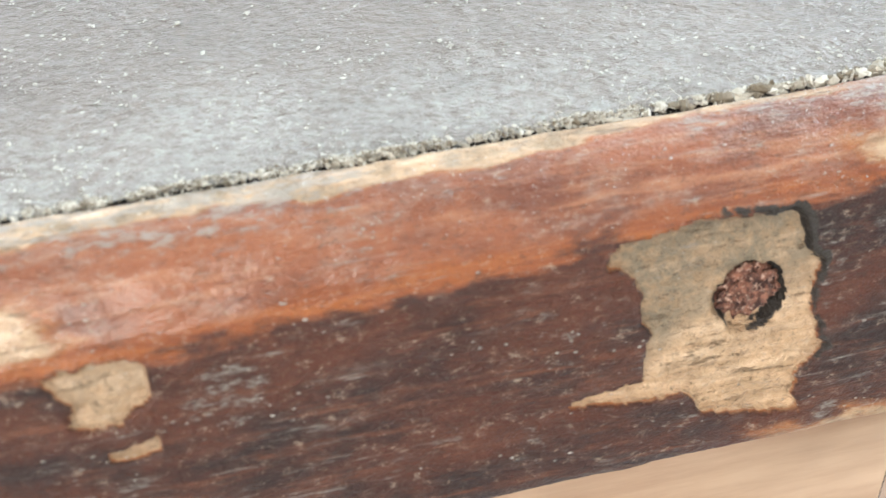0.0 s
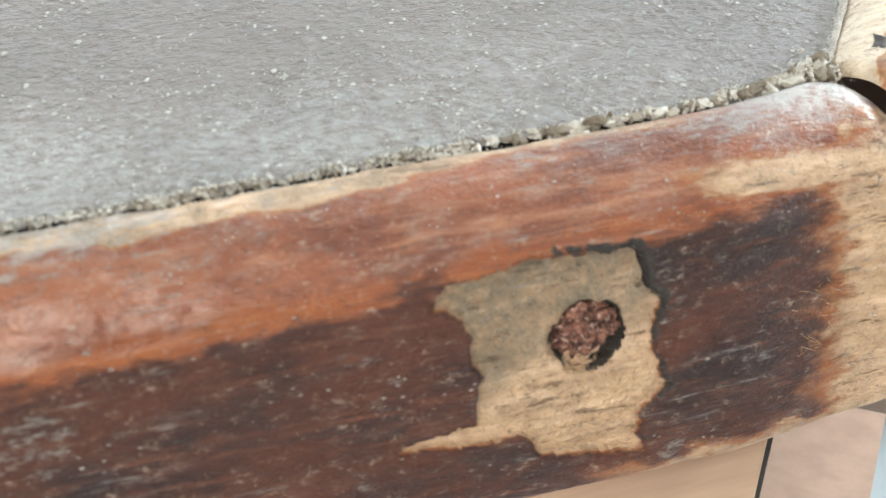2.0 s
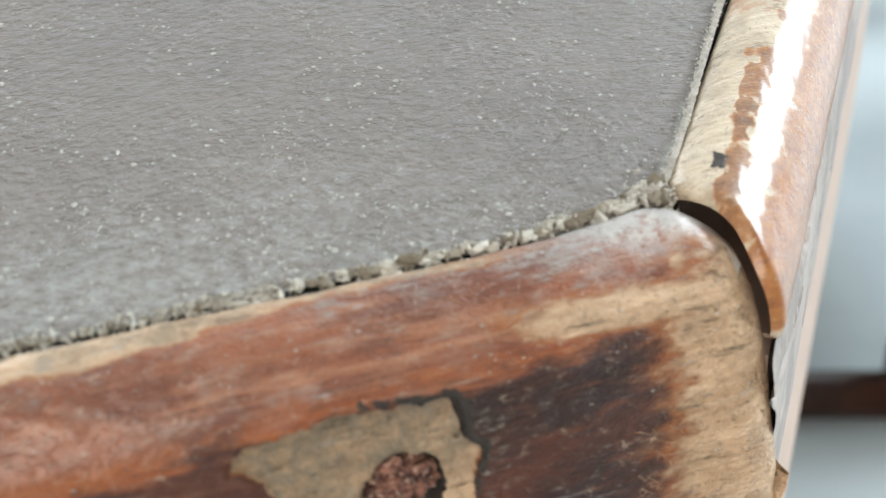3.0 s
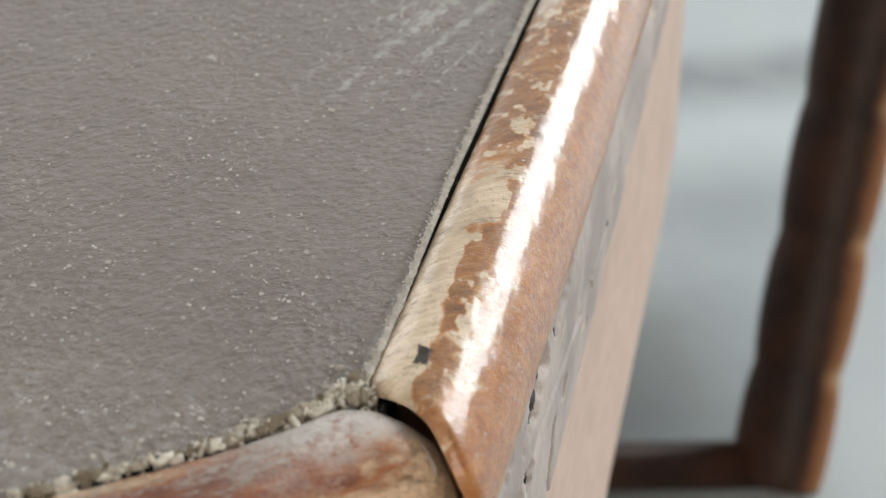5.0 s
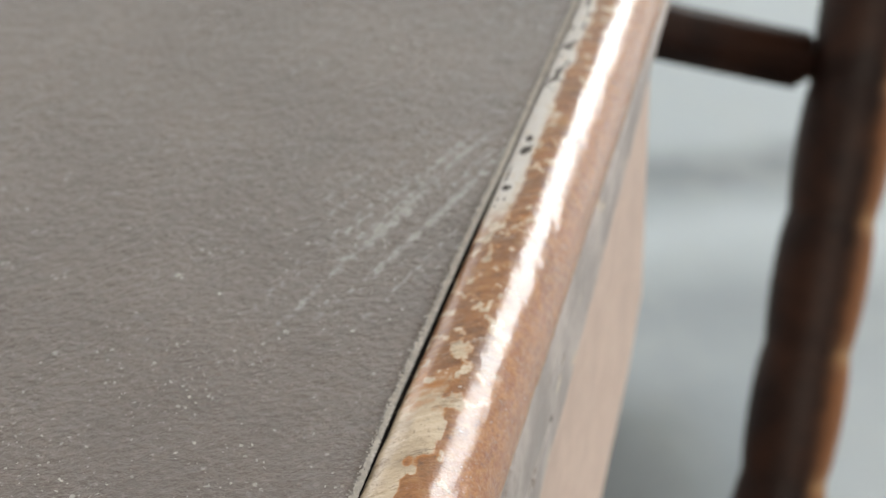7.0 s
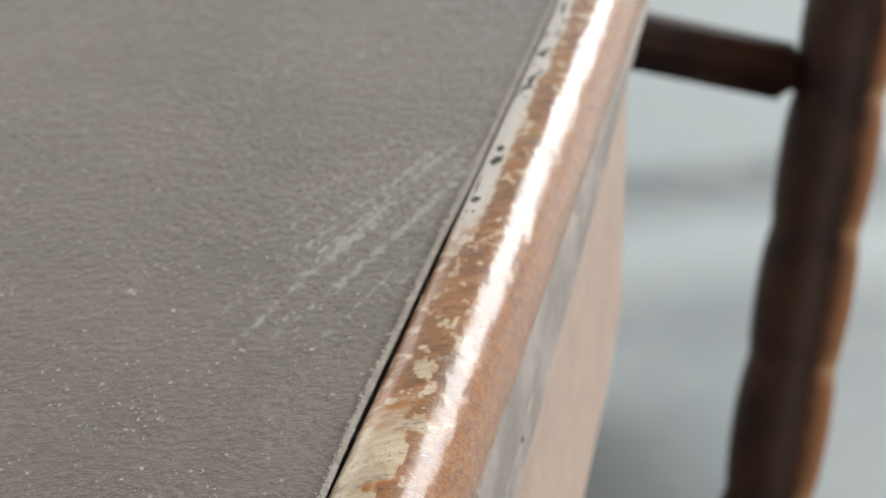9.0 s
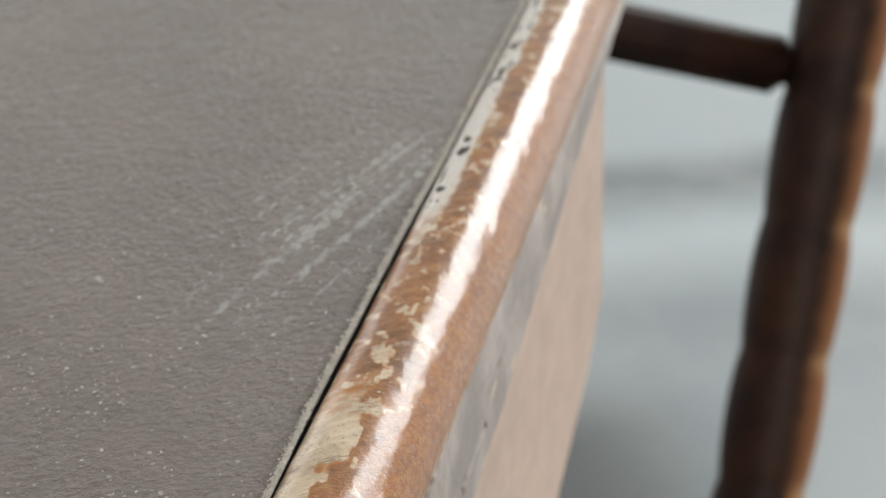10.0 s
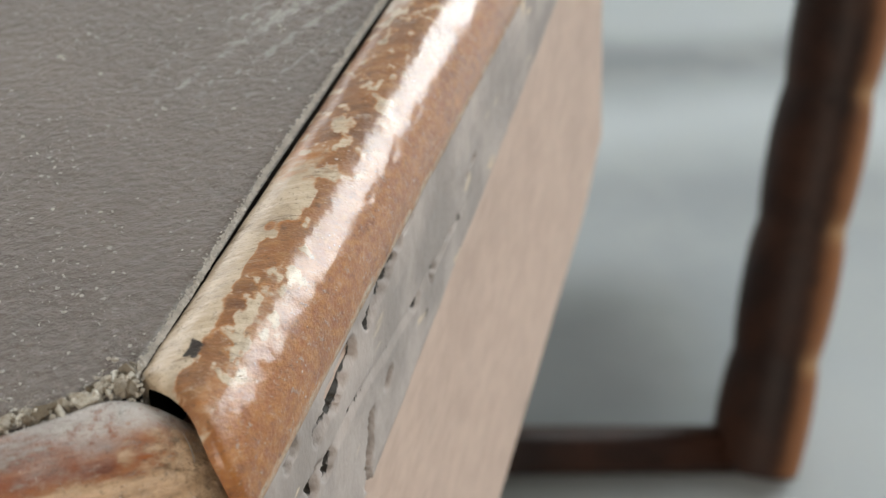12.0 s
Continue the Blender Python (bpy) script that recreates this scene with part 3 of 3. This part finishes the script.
    groove = groove * smooth(fbm(AA * 0.22, Z2 * 0.1, seed=63), -0.5, 0.0)
    cut = np.full(AA.shape, -9.0)
    for (a0, z0), (a1, z1), wide in (((31, -7.2), (26, -7.5), 0.22), ((26, -7.5), (19.5, -8.5), 0.50), ((16.5, -8.2), (12.3, -9.0), 0.70), ((11.2, -9.2), (9.0, -9.6), 0.50),
                                     ((7.8, -11.6), (6.9, -12.6), 0.5), ((17.6, -16.0), (15.2, -21.3), 0.45), ((38.6, -14.4), (37.6, -14.6), 0.3), ((33.8, -14.8), (32.6, -15.0), 0.28),
                                     ((29.4, -14.2), (28.4, -14.4), 0.3), ((21.9, -15.7), (21.1, -16.1), 0.35), ((46, -12.0), (43.5, -12.3), 0.25), ((6.2, -7.7), (5.0, -8.0), 0.35), ((10.4, -12.6), (9.2, -13.2), 0.4)):
        ex, ez = a1 - a0, z1 - z0
        k = np.clip(((AA - a0) * ex + (Z2 - z0) * ez) / (ex * ex + ez * ez), 0, 1)
        cut = np.maximum(cut, 1.35 * wide - np.hypot(AA - a0 - k * ex, Z2 - z0 - k * ez))
    cut = smooth(cut + 0.40 * fbm(AA * 0.9, Z2 * 1.6, seed=66), -0.05, 0.2)
    groove = np.maximum(0.45 * groove, cut)
    U2 = U2 - 0.8 * groove
    U2[:, -1] -= 3.0
    dark = 0.27 + 0.62 * groove + 0.22 * fbm(AA * 0.25, Z2 * 0.8, seed=64)
    rim = smooth(np.abs(Z2 + 10.3 + 0.04 * (AA - 12) - 0.07 * np.maximum(AA - 12, 0)), 1.0, 0.3) * smooth(AA, 38, 25) * 1.3
    me = grid_mesh("grey_board", side_place(AA, U2, Z2), M_GREY, {"dark": dark, "bare": np.clip(0.3 * rim + 0.45 * fbm(AA * 0.15, Z2 * 0.5, seed=65) + 0.5 * smooth(fbm(AA * 0.2, Z2 * 0.6, seed=67), 0.35, 0.6), 0, 1), "rust": smooth(np.hypot(AA - 16.4, (Z2 + 18.6) / 3.4), 1.6, 1.0)})
    board = new("edge_board", me)
    board.parent = stool
    board["label"] = "grey weathered edge board with open grain and splits"


build_side_moulding()

# grey leatherette top
HEX = [(-150, 0), (0, 0), (121 * SA, 121 * CA), (0, 242 * CA), (-150, 242 * CA), (-150 - 121 * SA, 121 * CA)]


STREAK = (0.80, 0.60)


def gap_width(a):
    """How far the cover has shrunk from the side bead, along that edge."""
    return 0.20 * smooth(a, 14, 26) * smooth(a, 60, 46)


def build_seat():
    xs = np.r_[np.arange(-222, -90, 4.0), np.arange(-90, 74, 0.4)]
    ys = np.r_[np.arange(0.4, 130, 0.4), np.arange(130, 242 * CA, 4.0)]
    X, Y = np.meshgrid(xs, ys, indexing="ij")
    half = 75 + (121 * CA - np.abs(Y - 121 * CA)) * SA / CA - 0.1 - gap_width(Y / CA) / CA
    X = np.clip(X, -75 - half, -75 + half)
    edge = np.minimum(Y, (half - np.abs(X + 75)) * CA)
    Z = -0.2 - 0.12 * smooth(edge, 1.2, 0.0) + 0.10 * fbm(X * 0.12, Y * 0.12, seed=71) + 0.035 * fbm(X * 0.9, Y * 0.9, seed=72)
    # paler front stretch: dust by the joint, beyond it sheen put into the colour
    near_front = smooth(Y + 3 * fbm(X * 0.2, Y * 0.2, seed=78), 24, 0.5) * (0.25 + 0.75 * smooth(X, 5, -22))
    dust = 0.05 + 0.56 * near_front + 0.15 * fbm(X * 0.05, Y * 0.05, seed=73)
    side = (half - np.abs(X + 75)) * CA
    # wiped streaks that fan out from the side joint
    along, off = STREAK[0] * (X - 20) + STREAK[1] * (Y - 40), -STREAK[1] * (X - 20) + STREAK[0] * (Y - 40)
    streak = smooth(fbm(off * 2.9 + 0.02 * along * off, along * 0.05, seed=74, octaves=4), 0.10, 0.5)
    spot = smooth(np.hypot((along - 2) / 26, (off - 1) / 12) + 0.35 * fbm(X * 0.1, Y * 0.1, seed=75), 1.0, 0.2)
    streak = streak * (0.25 + 0.9 * smooth(fbm(X * 1.9, Y * 1.9, seed=76), -0.2, 0.5))
    dust = dust + 1.65 * streak * spot + 0.20 * spot + 0.75 * smooth(side, 1.0, 0.3)
    dust = dust + 0.12 * smooth(np.hypot(X + 46, Y - 7) + 3.5 * fbm(X * 0.25, Y * 0.4, seed=77), 7.5, 1.5)
    me = grid_mesh("seat_cover", np.stack([X, Y, Z], -1) * MM, M_SEAT, {"dust": dust})
    ob = new("seat_cover", me)
    ob.parent = stool
    ob["label"] = "dusty grey-brown leatherette top with fine grain"
    return ob


build_seat()


def prism(corners, z0, z1):
    bm = bmesh.new()
    low = [bm.verts.new((x * MM, y * MM, z0 * MM)) for x, y in corners]
    high = [bm.verts.new((x * MM, y * MM, z1 * MM)) for x, y in corners]
    n = len(corners)
    bm.faces.new(high)
    bm.faces.new(low[::-1])
    for k in range(n):
        bm.faces.new((low[k], low[(k + 1) % n], high[(k + 1) % n], high[k]))
    return bm


# core board under the cover, coloured near black for the shade in the joints
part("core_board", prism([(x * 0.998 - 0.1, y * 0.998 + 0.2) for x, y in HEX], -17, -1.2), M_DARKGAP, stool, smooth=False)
# plain mouldings on the four edges that lie away
for k in range(2, 6):
    p, q = Vector((*HEX[k], 0)), Vector((*HEX[(k + 1) % 6], 0))
    d = (q - p).normalized()
    n = Vector((d.y, -d.x, 0))
    bm = prism([(v.x, v.y) for v in (p, q, q + n * 8.5 + d * 2.6, p + n * 8.5 - d * 2.6)], -20, 0.3)
    bmesh.ops.bevel(bm, geom=[e for e in bm.edges if all(v.co.z > 0 for v in e.verts)], offset=2.5 * MM, segments=4, affect="EDGES")
    part("edge_moulding", bm, M_FRONT, stool)

# aprons
part("front_apron", boxed((-0.150, -0.0075, -0.090), (-0.0031, 0.0, -0.0185), 0.0006), M_APRON, stool, "tan bare wood apron under the moulding")
# a dark strip put in the open corner joint as its shade
part("joint_gap_shade", boxed((-0.0031, -0.0050, -0.090), (-0.0012, 0.0, -0.0185), 0.0002), M_DARKGAP, stool, "dark strip standing in for the shaded gap in the corner joint")


def build_side_apron():
    a = np.linspace(-0.5, 105, 60)
    low = -70.2 + 0.165 * a + 3.0 * smooth(a, 92, 105)
    bm = bmesh.new()
    ring = []
    for u in (7.7, -2.0):
        up = [bm.verts.new(Vector(side_place(np.array(x), u, -8.6).tolist())) for x in a]
        dn = [bm.verts.new(Vector(side_place(np.array(x), u + LEAN * (-8.6 - z), z).tolist())) for x, z in zip(a, low)]
        ring.append((up, dn))
    (u0, d0), (u1, d1) = ring
    for k in range(len(a) - 1):
        bm.faces.new((u0[k], d0[k], d0[k + 1], u0[k + 1]))
        bm.faces.new((u1[k + 1], d1[k + 1], d1[k], u1[k]))
        bm.faces.new((d0[k], d1[k], d1[k + 1], d0[k + 1]))
        bm.faces.new((u0[k + 1], u1[k + 1], u1[k], u0[k]))
    bm.faces.new((u0[0], u1[0], d1[0], d0[0]))
    bm.faces.new((d0[-1], d1[-1], u1[-1], u0[-1]))
    bmesh.ops.recalc_face_normals(bm, faces=bm.faces)
    part("side_apron", bm, M_BEIGE, stool, "smooth pale beige bare wood side panel", smooth=False)


build_side_apron()
for x, y in [(-146, 8), (-6, 8), (55, 121 * CA), (-6, 234 * CA), (-146, 234 * CA), (-205, 121 * CA)]:
    bm = bmesh.new()
    bmesh.ops.create_cone(bm, cap_ends=True, segments=16, radius1=0.011, radius2=0.013, depth=0.172, matrix=Matrix.Translation((x * MM, y * MM + 0.012, -0.102)))
    part("leg", bm, M_APRON, stool)

# ---- the chair behind ----
LEG_TOP, LEG_LOW = Vector((182.4, 180.2, -64)) * MM, Vector((138.8, 118.7, -185)) * MM
UP = Vector((0, 0, TOP))


BEAD = 0.22 * (LEG_LOW - LEG_TOP).length               # length of one bobbin
NECK = 0.607 * (LEG_LOW - LEG_TOP).length              # where a neck lies below LEG_TOP


def turned_leg(p, q, radius, neck):
    """A bobbin-turned leg from p down to q, with a neck at that distance from p; returns the mesh and how near each corner lies to a neck."""
    bm = bmesh.new()
    d = q - p
    m = Matrix.Translation(p) @ d.to_track_quat("Z", "Y").to_matrix().to_4x4()
    rows, seg = round(d.length / BEAD * 16), 28
    rings, pinch = [], []
    for k in range(rows + 1):
        t = k / rows * d.length
        ph = ((t - neck) / BEAD) % 1.0
        body = math.sin(math.pi * ph ** 0.85) ** 0.55
        r = radius * (0.86 + 0.13 * body)
        rings.append([bm.verts.new(m @ Vector((r * math.cos(2 * math.pi * j / seg), r * math.sin(2 * math.pi * j / seg), t))) for j in range(seg)])
        pinch += [max(0.0, 1 - 1.5 * body)] * seg
    for a, b in zip(rings, rings[1:]):
        for j in range(seg):
            bm.faces.new((a[j], a[(j + 1) % seg], b[(j + 1) % seg], b[j]))
    bm.faces.new(rings[0][::-1])
    bm.faces.new(rings[-1])
    bmesh.ops.recalc_face_normals(bm, faces=bm.faces)
    return bm, pinch


def rail(p, q, w, h):
    d = q - p
    m = Matrix.Translation(p) @ d.to_track_quat("X", "Z").to_matrix().to_4x4()
    bm = boxed((0, -w / 2, -h / 2), (d.length, w / 2, h / 2), 0.003)
    bmesh.ops.transform(bm, matrix=m, verts=bm.verts)
    return bm


chair = thing("turned_chair", "dark stained wooden chair with bobbin-turned legs and plain stretchers", "chair", (0, 0, TOP))
slope = (LEG_LOW - LEG_TOP).normalized()
leg_top = LEG_TOP - slope * (LEG_TOP.z / slope.z - 0.03 / slope.z)
leg_foot = LEG_LOW + slope * ((-TOP + 0.001 - LEG_LOW.z) / slope.z)
for p, q, radius, neck in ((leg_top, leg_foot, 0.0112, (LEG_TOP - leg_top).length + NECK), (Vector((-0.012, 0.262, -0.030)), Vector((-0.012, 0.170, -TOP + 0.001)), 0.0116, 0.02)):
    bm, pinch = turned_leg(p, q, radius, neck)
    leg = part("leg", bm, M_CHAIR, chair, "dark turned leg with orange light painted on its outer side")
    # corners facing outward get the painted light, the rest stay dark
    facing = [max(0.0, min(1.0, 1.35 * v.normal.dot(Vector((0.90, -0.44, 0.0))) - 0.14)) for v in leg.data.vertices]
    leg.data.attributes.new("lit_side", "FLOAT", "POINT").data.foreach_set("value", facing)
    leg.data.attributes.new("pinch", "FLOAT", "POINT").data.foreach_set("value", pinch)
part("stretcher", rail(Vector((0.168, 0.177, -0.081)), Vector((-0.008, 0.240, -0.040)), 0.011, 0.0125), M_CHAIR, chair)
part("stretcher", rail(Vector((0.137, 0.119, -0.1825)), Vector((-0.011, 0.168, -0.1825)), 0.012, 0.0095), M_CHAIR, chair)

# ---- the room ----
def slab(name, lo, hi, material, label, category):
    bm = boxed(lo, hi)
    ob = new(name, mesh_of(bm, name, material, False))
    return tagged(ob, label, category, kind="structure")


slab("floor", (-2.4, -2.4, -0.1), (2.4, 2.4, 0.0), M_FLOOR, "pale grey smooth floor with light and shade painted into its colour", "floor")
slab("ceiling", (-2.4, -2.4, 2.7), (2.4, 2.4, 2.8), M_WALL, "plain white plaster ceiling", "ceiling")
slab("wall_west", (-2.4, -2.3, 0.0), (-2.3, 2.3, 2.7), M_WALL, "plain white plaster wall", "wall")


def window_wall(name, axis, at, centre, z0, z1):
    """A wall with a window opening 1.6 m wide, from z0 to z1."""
    bm = bmesh.new()
    for a0, a1, b0, b1 in ((-2.3, centre - 0.8, 0, 2.7), (centre + 0.8, 2.3, 0, 2.7), (centre - 0.8, centre + 0.8, 0, z0), (centre - 0.8, centre + 0.8, z1, 2.7)):
        if axis == "y":
            box(bm, (a0, at - 0.1, b0), (a1, at, b1))
        else:
            box(bm, (at, a0, b0), (at + 0.1, a1, b1))
    ob = new(name, mesh_of(bm, name, M_WALL, False))
    return tagged(ob, "white plaster wall with a window opening", "wall", kind="structure")


window_wall("wall_east", "x", 2.3, 0.9, 0.45, 1.55)
# unseen opening, added for the lamp that brightens the front
window_wall("wall_south", "y", -2.3, -0.9, 0.8, 2.1)
window_wall("wall_north", "y", 2.4, -0.7, 0.5, 1.6)

# ---- loose grit ----
def grit(name, spots, material, flat, label):
    """Many small angular grains in one mesh: spots are x, y, z, size in millimetres."""
    bm0 = bmesh.new()
    bmesh.ops.create_icosphere(bm0, subdivisions=1, radius=1.0)
    base = np.array([v.co[:] for v in bm0.verts])
    tri = np.array([[v.index for v in f.verts] for f in bm0.faces])
    bm0.free()
    rng = np.random.RandomState(5)
    n = len(spots)
    shape = base[None] * (1 + 0.95 * (rng.rand(n, len(base), 1) - 0.5)) * (0.35 + 1.2 * rng.rand(n, 1, 3)) * np.array([1.0, 1.0, flat])
    ang = rng.rand(n) * 6.283
    c, q = np.cos(ang)[:, None], np.sin(ang)[:, None]
    shape = np.stack([shape[..., 0] * c - shape[..., 1] * q, shape[..., 0] * q + shape[..., 1] * c, shape[..., 2]], -1)
    pts = (shape * spots[:, None, 3:4] + spots[:, None, :3]) * MM
    faces = (tri[None] + (np.arange(n) * len(base))[:, None, None]).reshape(-1, 3)
    me = bpy.data.meshes.new(name)
    me.from_pydata(pts.reshape(-1, 3).tolist(), [], faces.tolist())
    me.materials.append(material)
    ob = new(name, me)
    ob.location = (0, 0, TOP)
    return tagged(ob, label, "grit", kind="stuff")


rng = np.random.RandomState(11)
n = 30000
gx, gy = rng.rand(n) * 150 - 85, rng.rand(n) ** 1.6 * 110 + 0.6
drift = fbm(gx * 0.22, gy * 0.22, seed=83) + 0.7 * fbm(gx * 0.9, gy * 0.9, seed=84)
keep = ((gx * CA - gy * SA) < -0.8) & (drift + 0.7 * rng.rand(n) > 0.36 + 0.10 * smooth(gy, 30, 70))
gx, gy = gx[keep], gy[keep]
size = 0.035 + 0.10 * rng.rand(len(gx)) ** 2.5 + 0.13 * rng.rand(len(gx)) * (rng.rand(len(gx)) > 0.96)
grit("seat_dust", np.stack([gx, gy, -0.18 + size * 0.3, size], -1), M_DUST, 0.45, "pale dust grains scattered over the leatherette")

# crumbled filler along the front joint
n = 9500
cx = -90 + 92 * rng.rand(n)
clump = fbm(cx * 0.30, cx * 0 + 2, seed=81) + 0.6 * fbm(cx * 1.3, cx * 0 + 5, seed=82)
keep = clump + 0.9 * rng.rand(n) > 0.32
cx, clump = cx[keep], clump[keep]
near = smooth(cx, -40, 0)
cy = 0.35 + (0.45 + 0.35 * near) * rng.randn(len(cx)) + 0.5 * near
size = 0.035 + 0.10 * rng.rand(len(cx)) ** 2
cz = -0.28 + (0.25 + 0.45 * rng.rand(len(cx)) * smooth(clump, -0.2, 0.6)) * np.exp(-((cy - 0.4 * near - 0.3) / 0.5) ** 2)
spots = np.stack([cx, cy + 1.0 * smooth(cx, -9, 1.5), cz, size], -1)
# chunks, larger towards the corner
n = 400
cx = 1.2 - 62 * rng.rand(n) ** 1.5
near = smooth(cx, -34, 0)
cy = 0.25 + 0.35 * near + (0.16 + 0.22 * near) * rng.randn(n) + 1.0 * smooth(cx, -9, 1.5)
size = (0.14 + 0.40 * rng.rand(n) ** 2.5) * (0.6 + 0.55 * near)
chunks = np.stack([cx, cy, -0.26 + 0.18 * size + 0.10 * rng.rand(n), size], -1)
# a loose heap where the two mouldings meet
n = 34
heap = np.stack([0.9 + 1.1 * rng.randn(n), 2.1 + 0.55 * rng.randn(n), -0.15 + 0.25 * rng.rand(n), 0.15 + 0.34 * rng.rand(n) ** 2], -1)
heap = heap[(heap[:, 0] * CA - heap[:, 1] * SA) < 0.2]
grit("crumbled_filler", np.concatenate([spots, chunks, heap]), M_CRUMB, 0.8, "crumbled pale filler and dirt along the front joint")
# crust on the rim of the cover by the side bead
n = 14000
a = 2 + 100 * rng.rand(n) ** 1.25
u = -0.14 - 0.20 * np.abs(rng.randn(n)) + 0.22 * smooth(a, 17, 9) - gap_width(a)
size = 0.03 + 0.08 * rng.rand(n) ** 2
grit("joint_crust", np.concatenate([side_place(a, u, -0.12 + 0.15 * rng.rand(n)) / MM, size[:, None]], 1), M_LIP, 0.8, "dry pale crust along the side joint")

# pale grains on the front bead, standing in for glints of dust
n = 2600
prof, arc = along_profile(FRONT_PROFILE, 0.1)
dx = -84 + 86 * rng.rand(n)
pick = np.searchsorted(arc, 2.4 + 7.5 * rng.rand(n) ** 1.2)
keep = fbm(dx * 0.25, arc[pick] * 0.5, seed=91) + 0.6 * rng.rand(n) > 0.42
dx, pick = dx[keep], pick[keep]
size = 0.018 + 0.036 * rng.rand(len(dx)) ** 3
grit("bead_dust_glints", np.stack([dx, prof[pick, 0] + 1.2 * smooth(dx, -9, 1.5), prof[pick, 1] + 0.06, size], -1), M_DUST, 0.6, "fine pale grains standing in for dust glints on the varnished bead")


# ---- fibres ----
def fibres(name, roots, lean, length, radius, material, label):
    """Fine curling hairs in one mesh: roots in millimetres, all leaning roughly one way."""
    rng = np.random.RandomState(17)
    verts, faces = [], []
    for root in roots:
        d = np.array(lean) + 0.9 * rng.randn(3)
        d[2] = abs(d[2]) * 0.5
        d = d / np.linalg.norm(d)
        bend = 0.9 * rng.randn(3)
        bend[2] = -0.35
        size, p = length * (0.4 + rng.rand()), np.array(root, float)
        side = np.cross(d, (0.3, 0.2, 1.0))
        side = side / np.linalg.norm(side)
        other = np.cross(d, side)
        first = len(verts)
        for k in range(7):
            w = radius * (1 - 0.75 * k / 6)
            for q in range(3):
                verts.append(tuple((p + w * (side * math.cos(2.094 * q) + other * math.sin(2.094 * q))) * MM))
            d = d + bend / 6
            d = d / np.linalg.norm(d)
            p = p + d * size / 6
            if k:
                for q in range(3):
                    a, b = first + 3 * (k - 1) + q, first + 3 * (k - 1) + (q + 1) % 3
                    faces.append((a, b, b + 3, a + 3))
    me = bpy.data.meshes.new(name)
    me.from_pydata(verts, [], faces)
    me.materials.append(material)
    ob = new(name, me)
    ob.location = (0, 0, TOP)
    return tagged(ob, label, "fibre", kind="stuff")


M_LINT = plain_material("pale_lint", (0.55, 0.50, 0.40), (0.70, 0.66, 0.56), 900, 0.8)
M_SPLINTER = plain_material("tan_splinter", (0.50, 0.33, 0.19), (0.66, 0.47, 0.30), 900, 0.7)
n = 46
fx = 2.0 - 34 * rng.rand(n) ** 1.6
fibres("lint", np.stack([fx, 0.5 + 0.5 * np.abs(rng.randn(n)) + 1.0 * smooth(fx, -9, 1.5), -0.05 + 0.2 * rng.rand(n)], -1), (0.2, 0.5, 0.5), 1.3, 0.018, M_LINT, "pale lint caught in the crumbling front joint")
n = 40
fa = 10 + 70 * rng.rand(n)
fibres("side_lint", side_place(fa, -0.1 - 0.15 * rng.rand(n), 0.0 + 0.1 * rng.rand(n)) / MM, (0.4, 0.2, 0.3), 0.7, 0.014, M_LINT, "short pale threads along the side joint")
# raised wood fibres on the worn lower end of the front moulding
n = 90
fx = 3.0 - 9 * rng.rand(n) ** 1.3
pick = np.searchsorted(arc, 15.5 + 5.2 * rng.rand(n))
fibres("splinters", np.stack([fx, prof[pick, 0] + 1.2 * smooth(fx, -9, 1.5) + 0.1 + 0.9 * smooth(fx, 1.0, 5.0), prof[pick, 1]], -1), (0.9, -0.5, 0.1), 1.0, 0.030, M_SPLINTER, "pale raised wood fibres on the worn end")
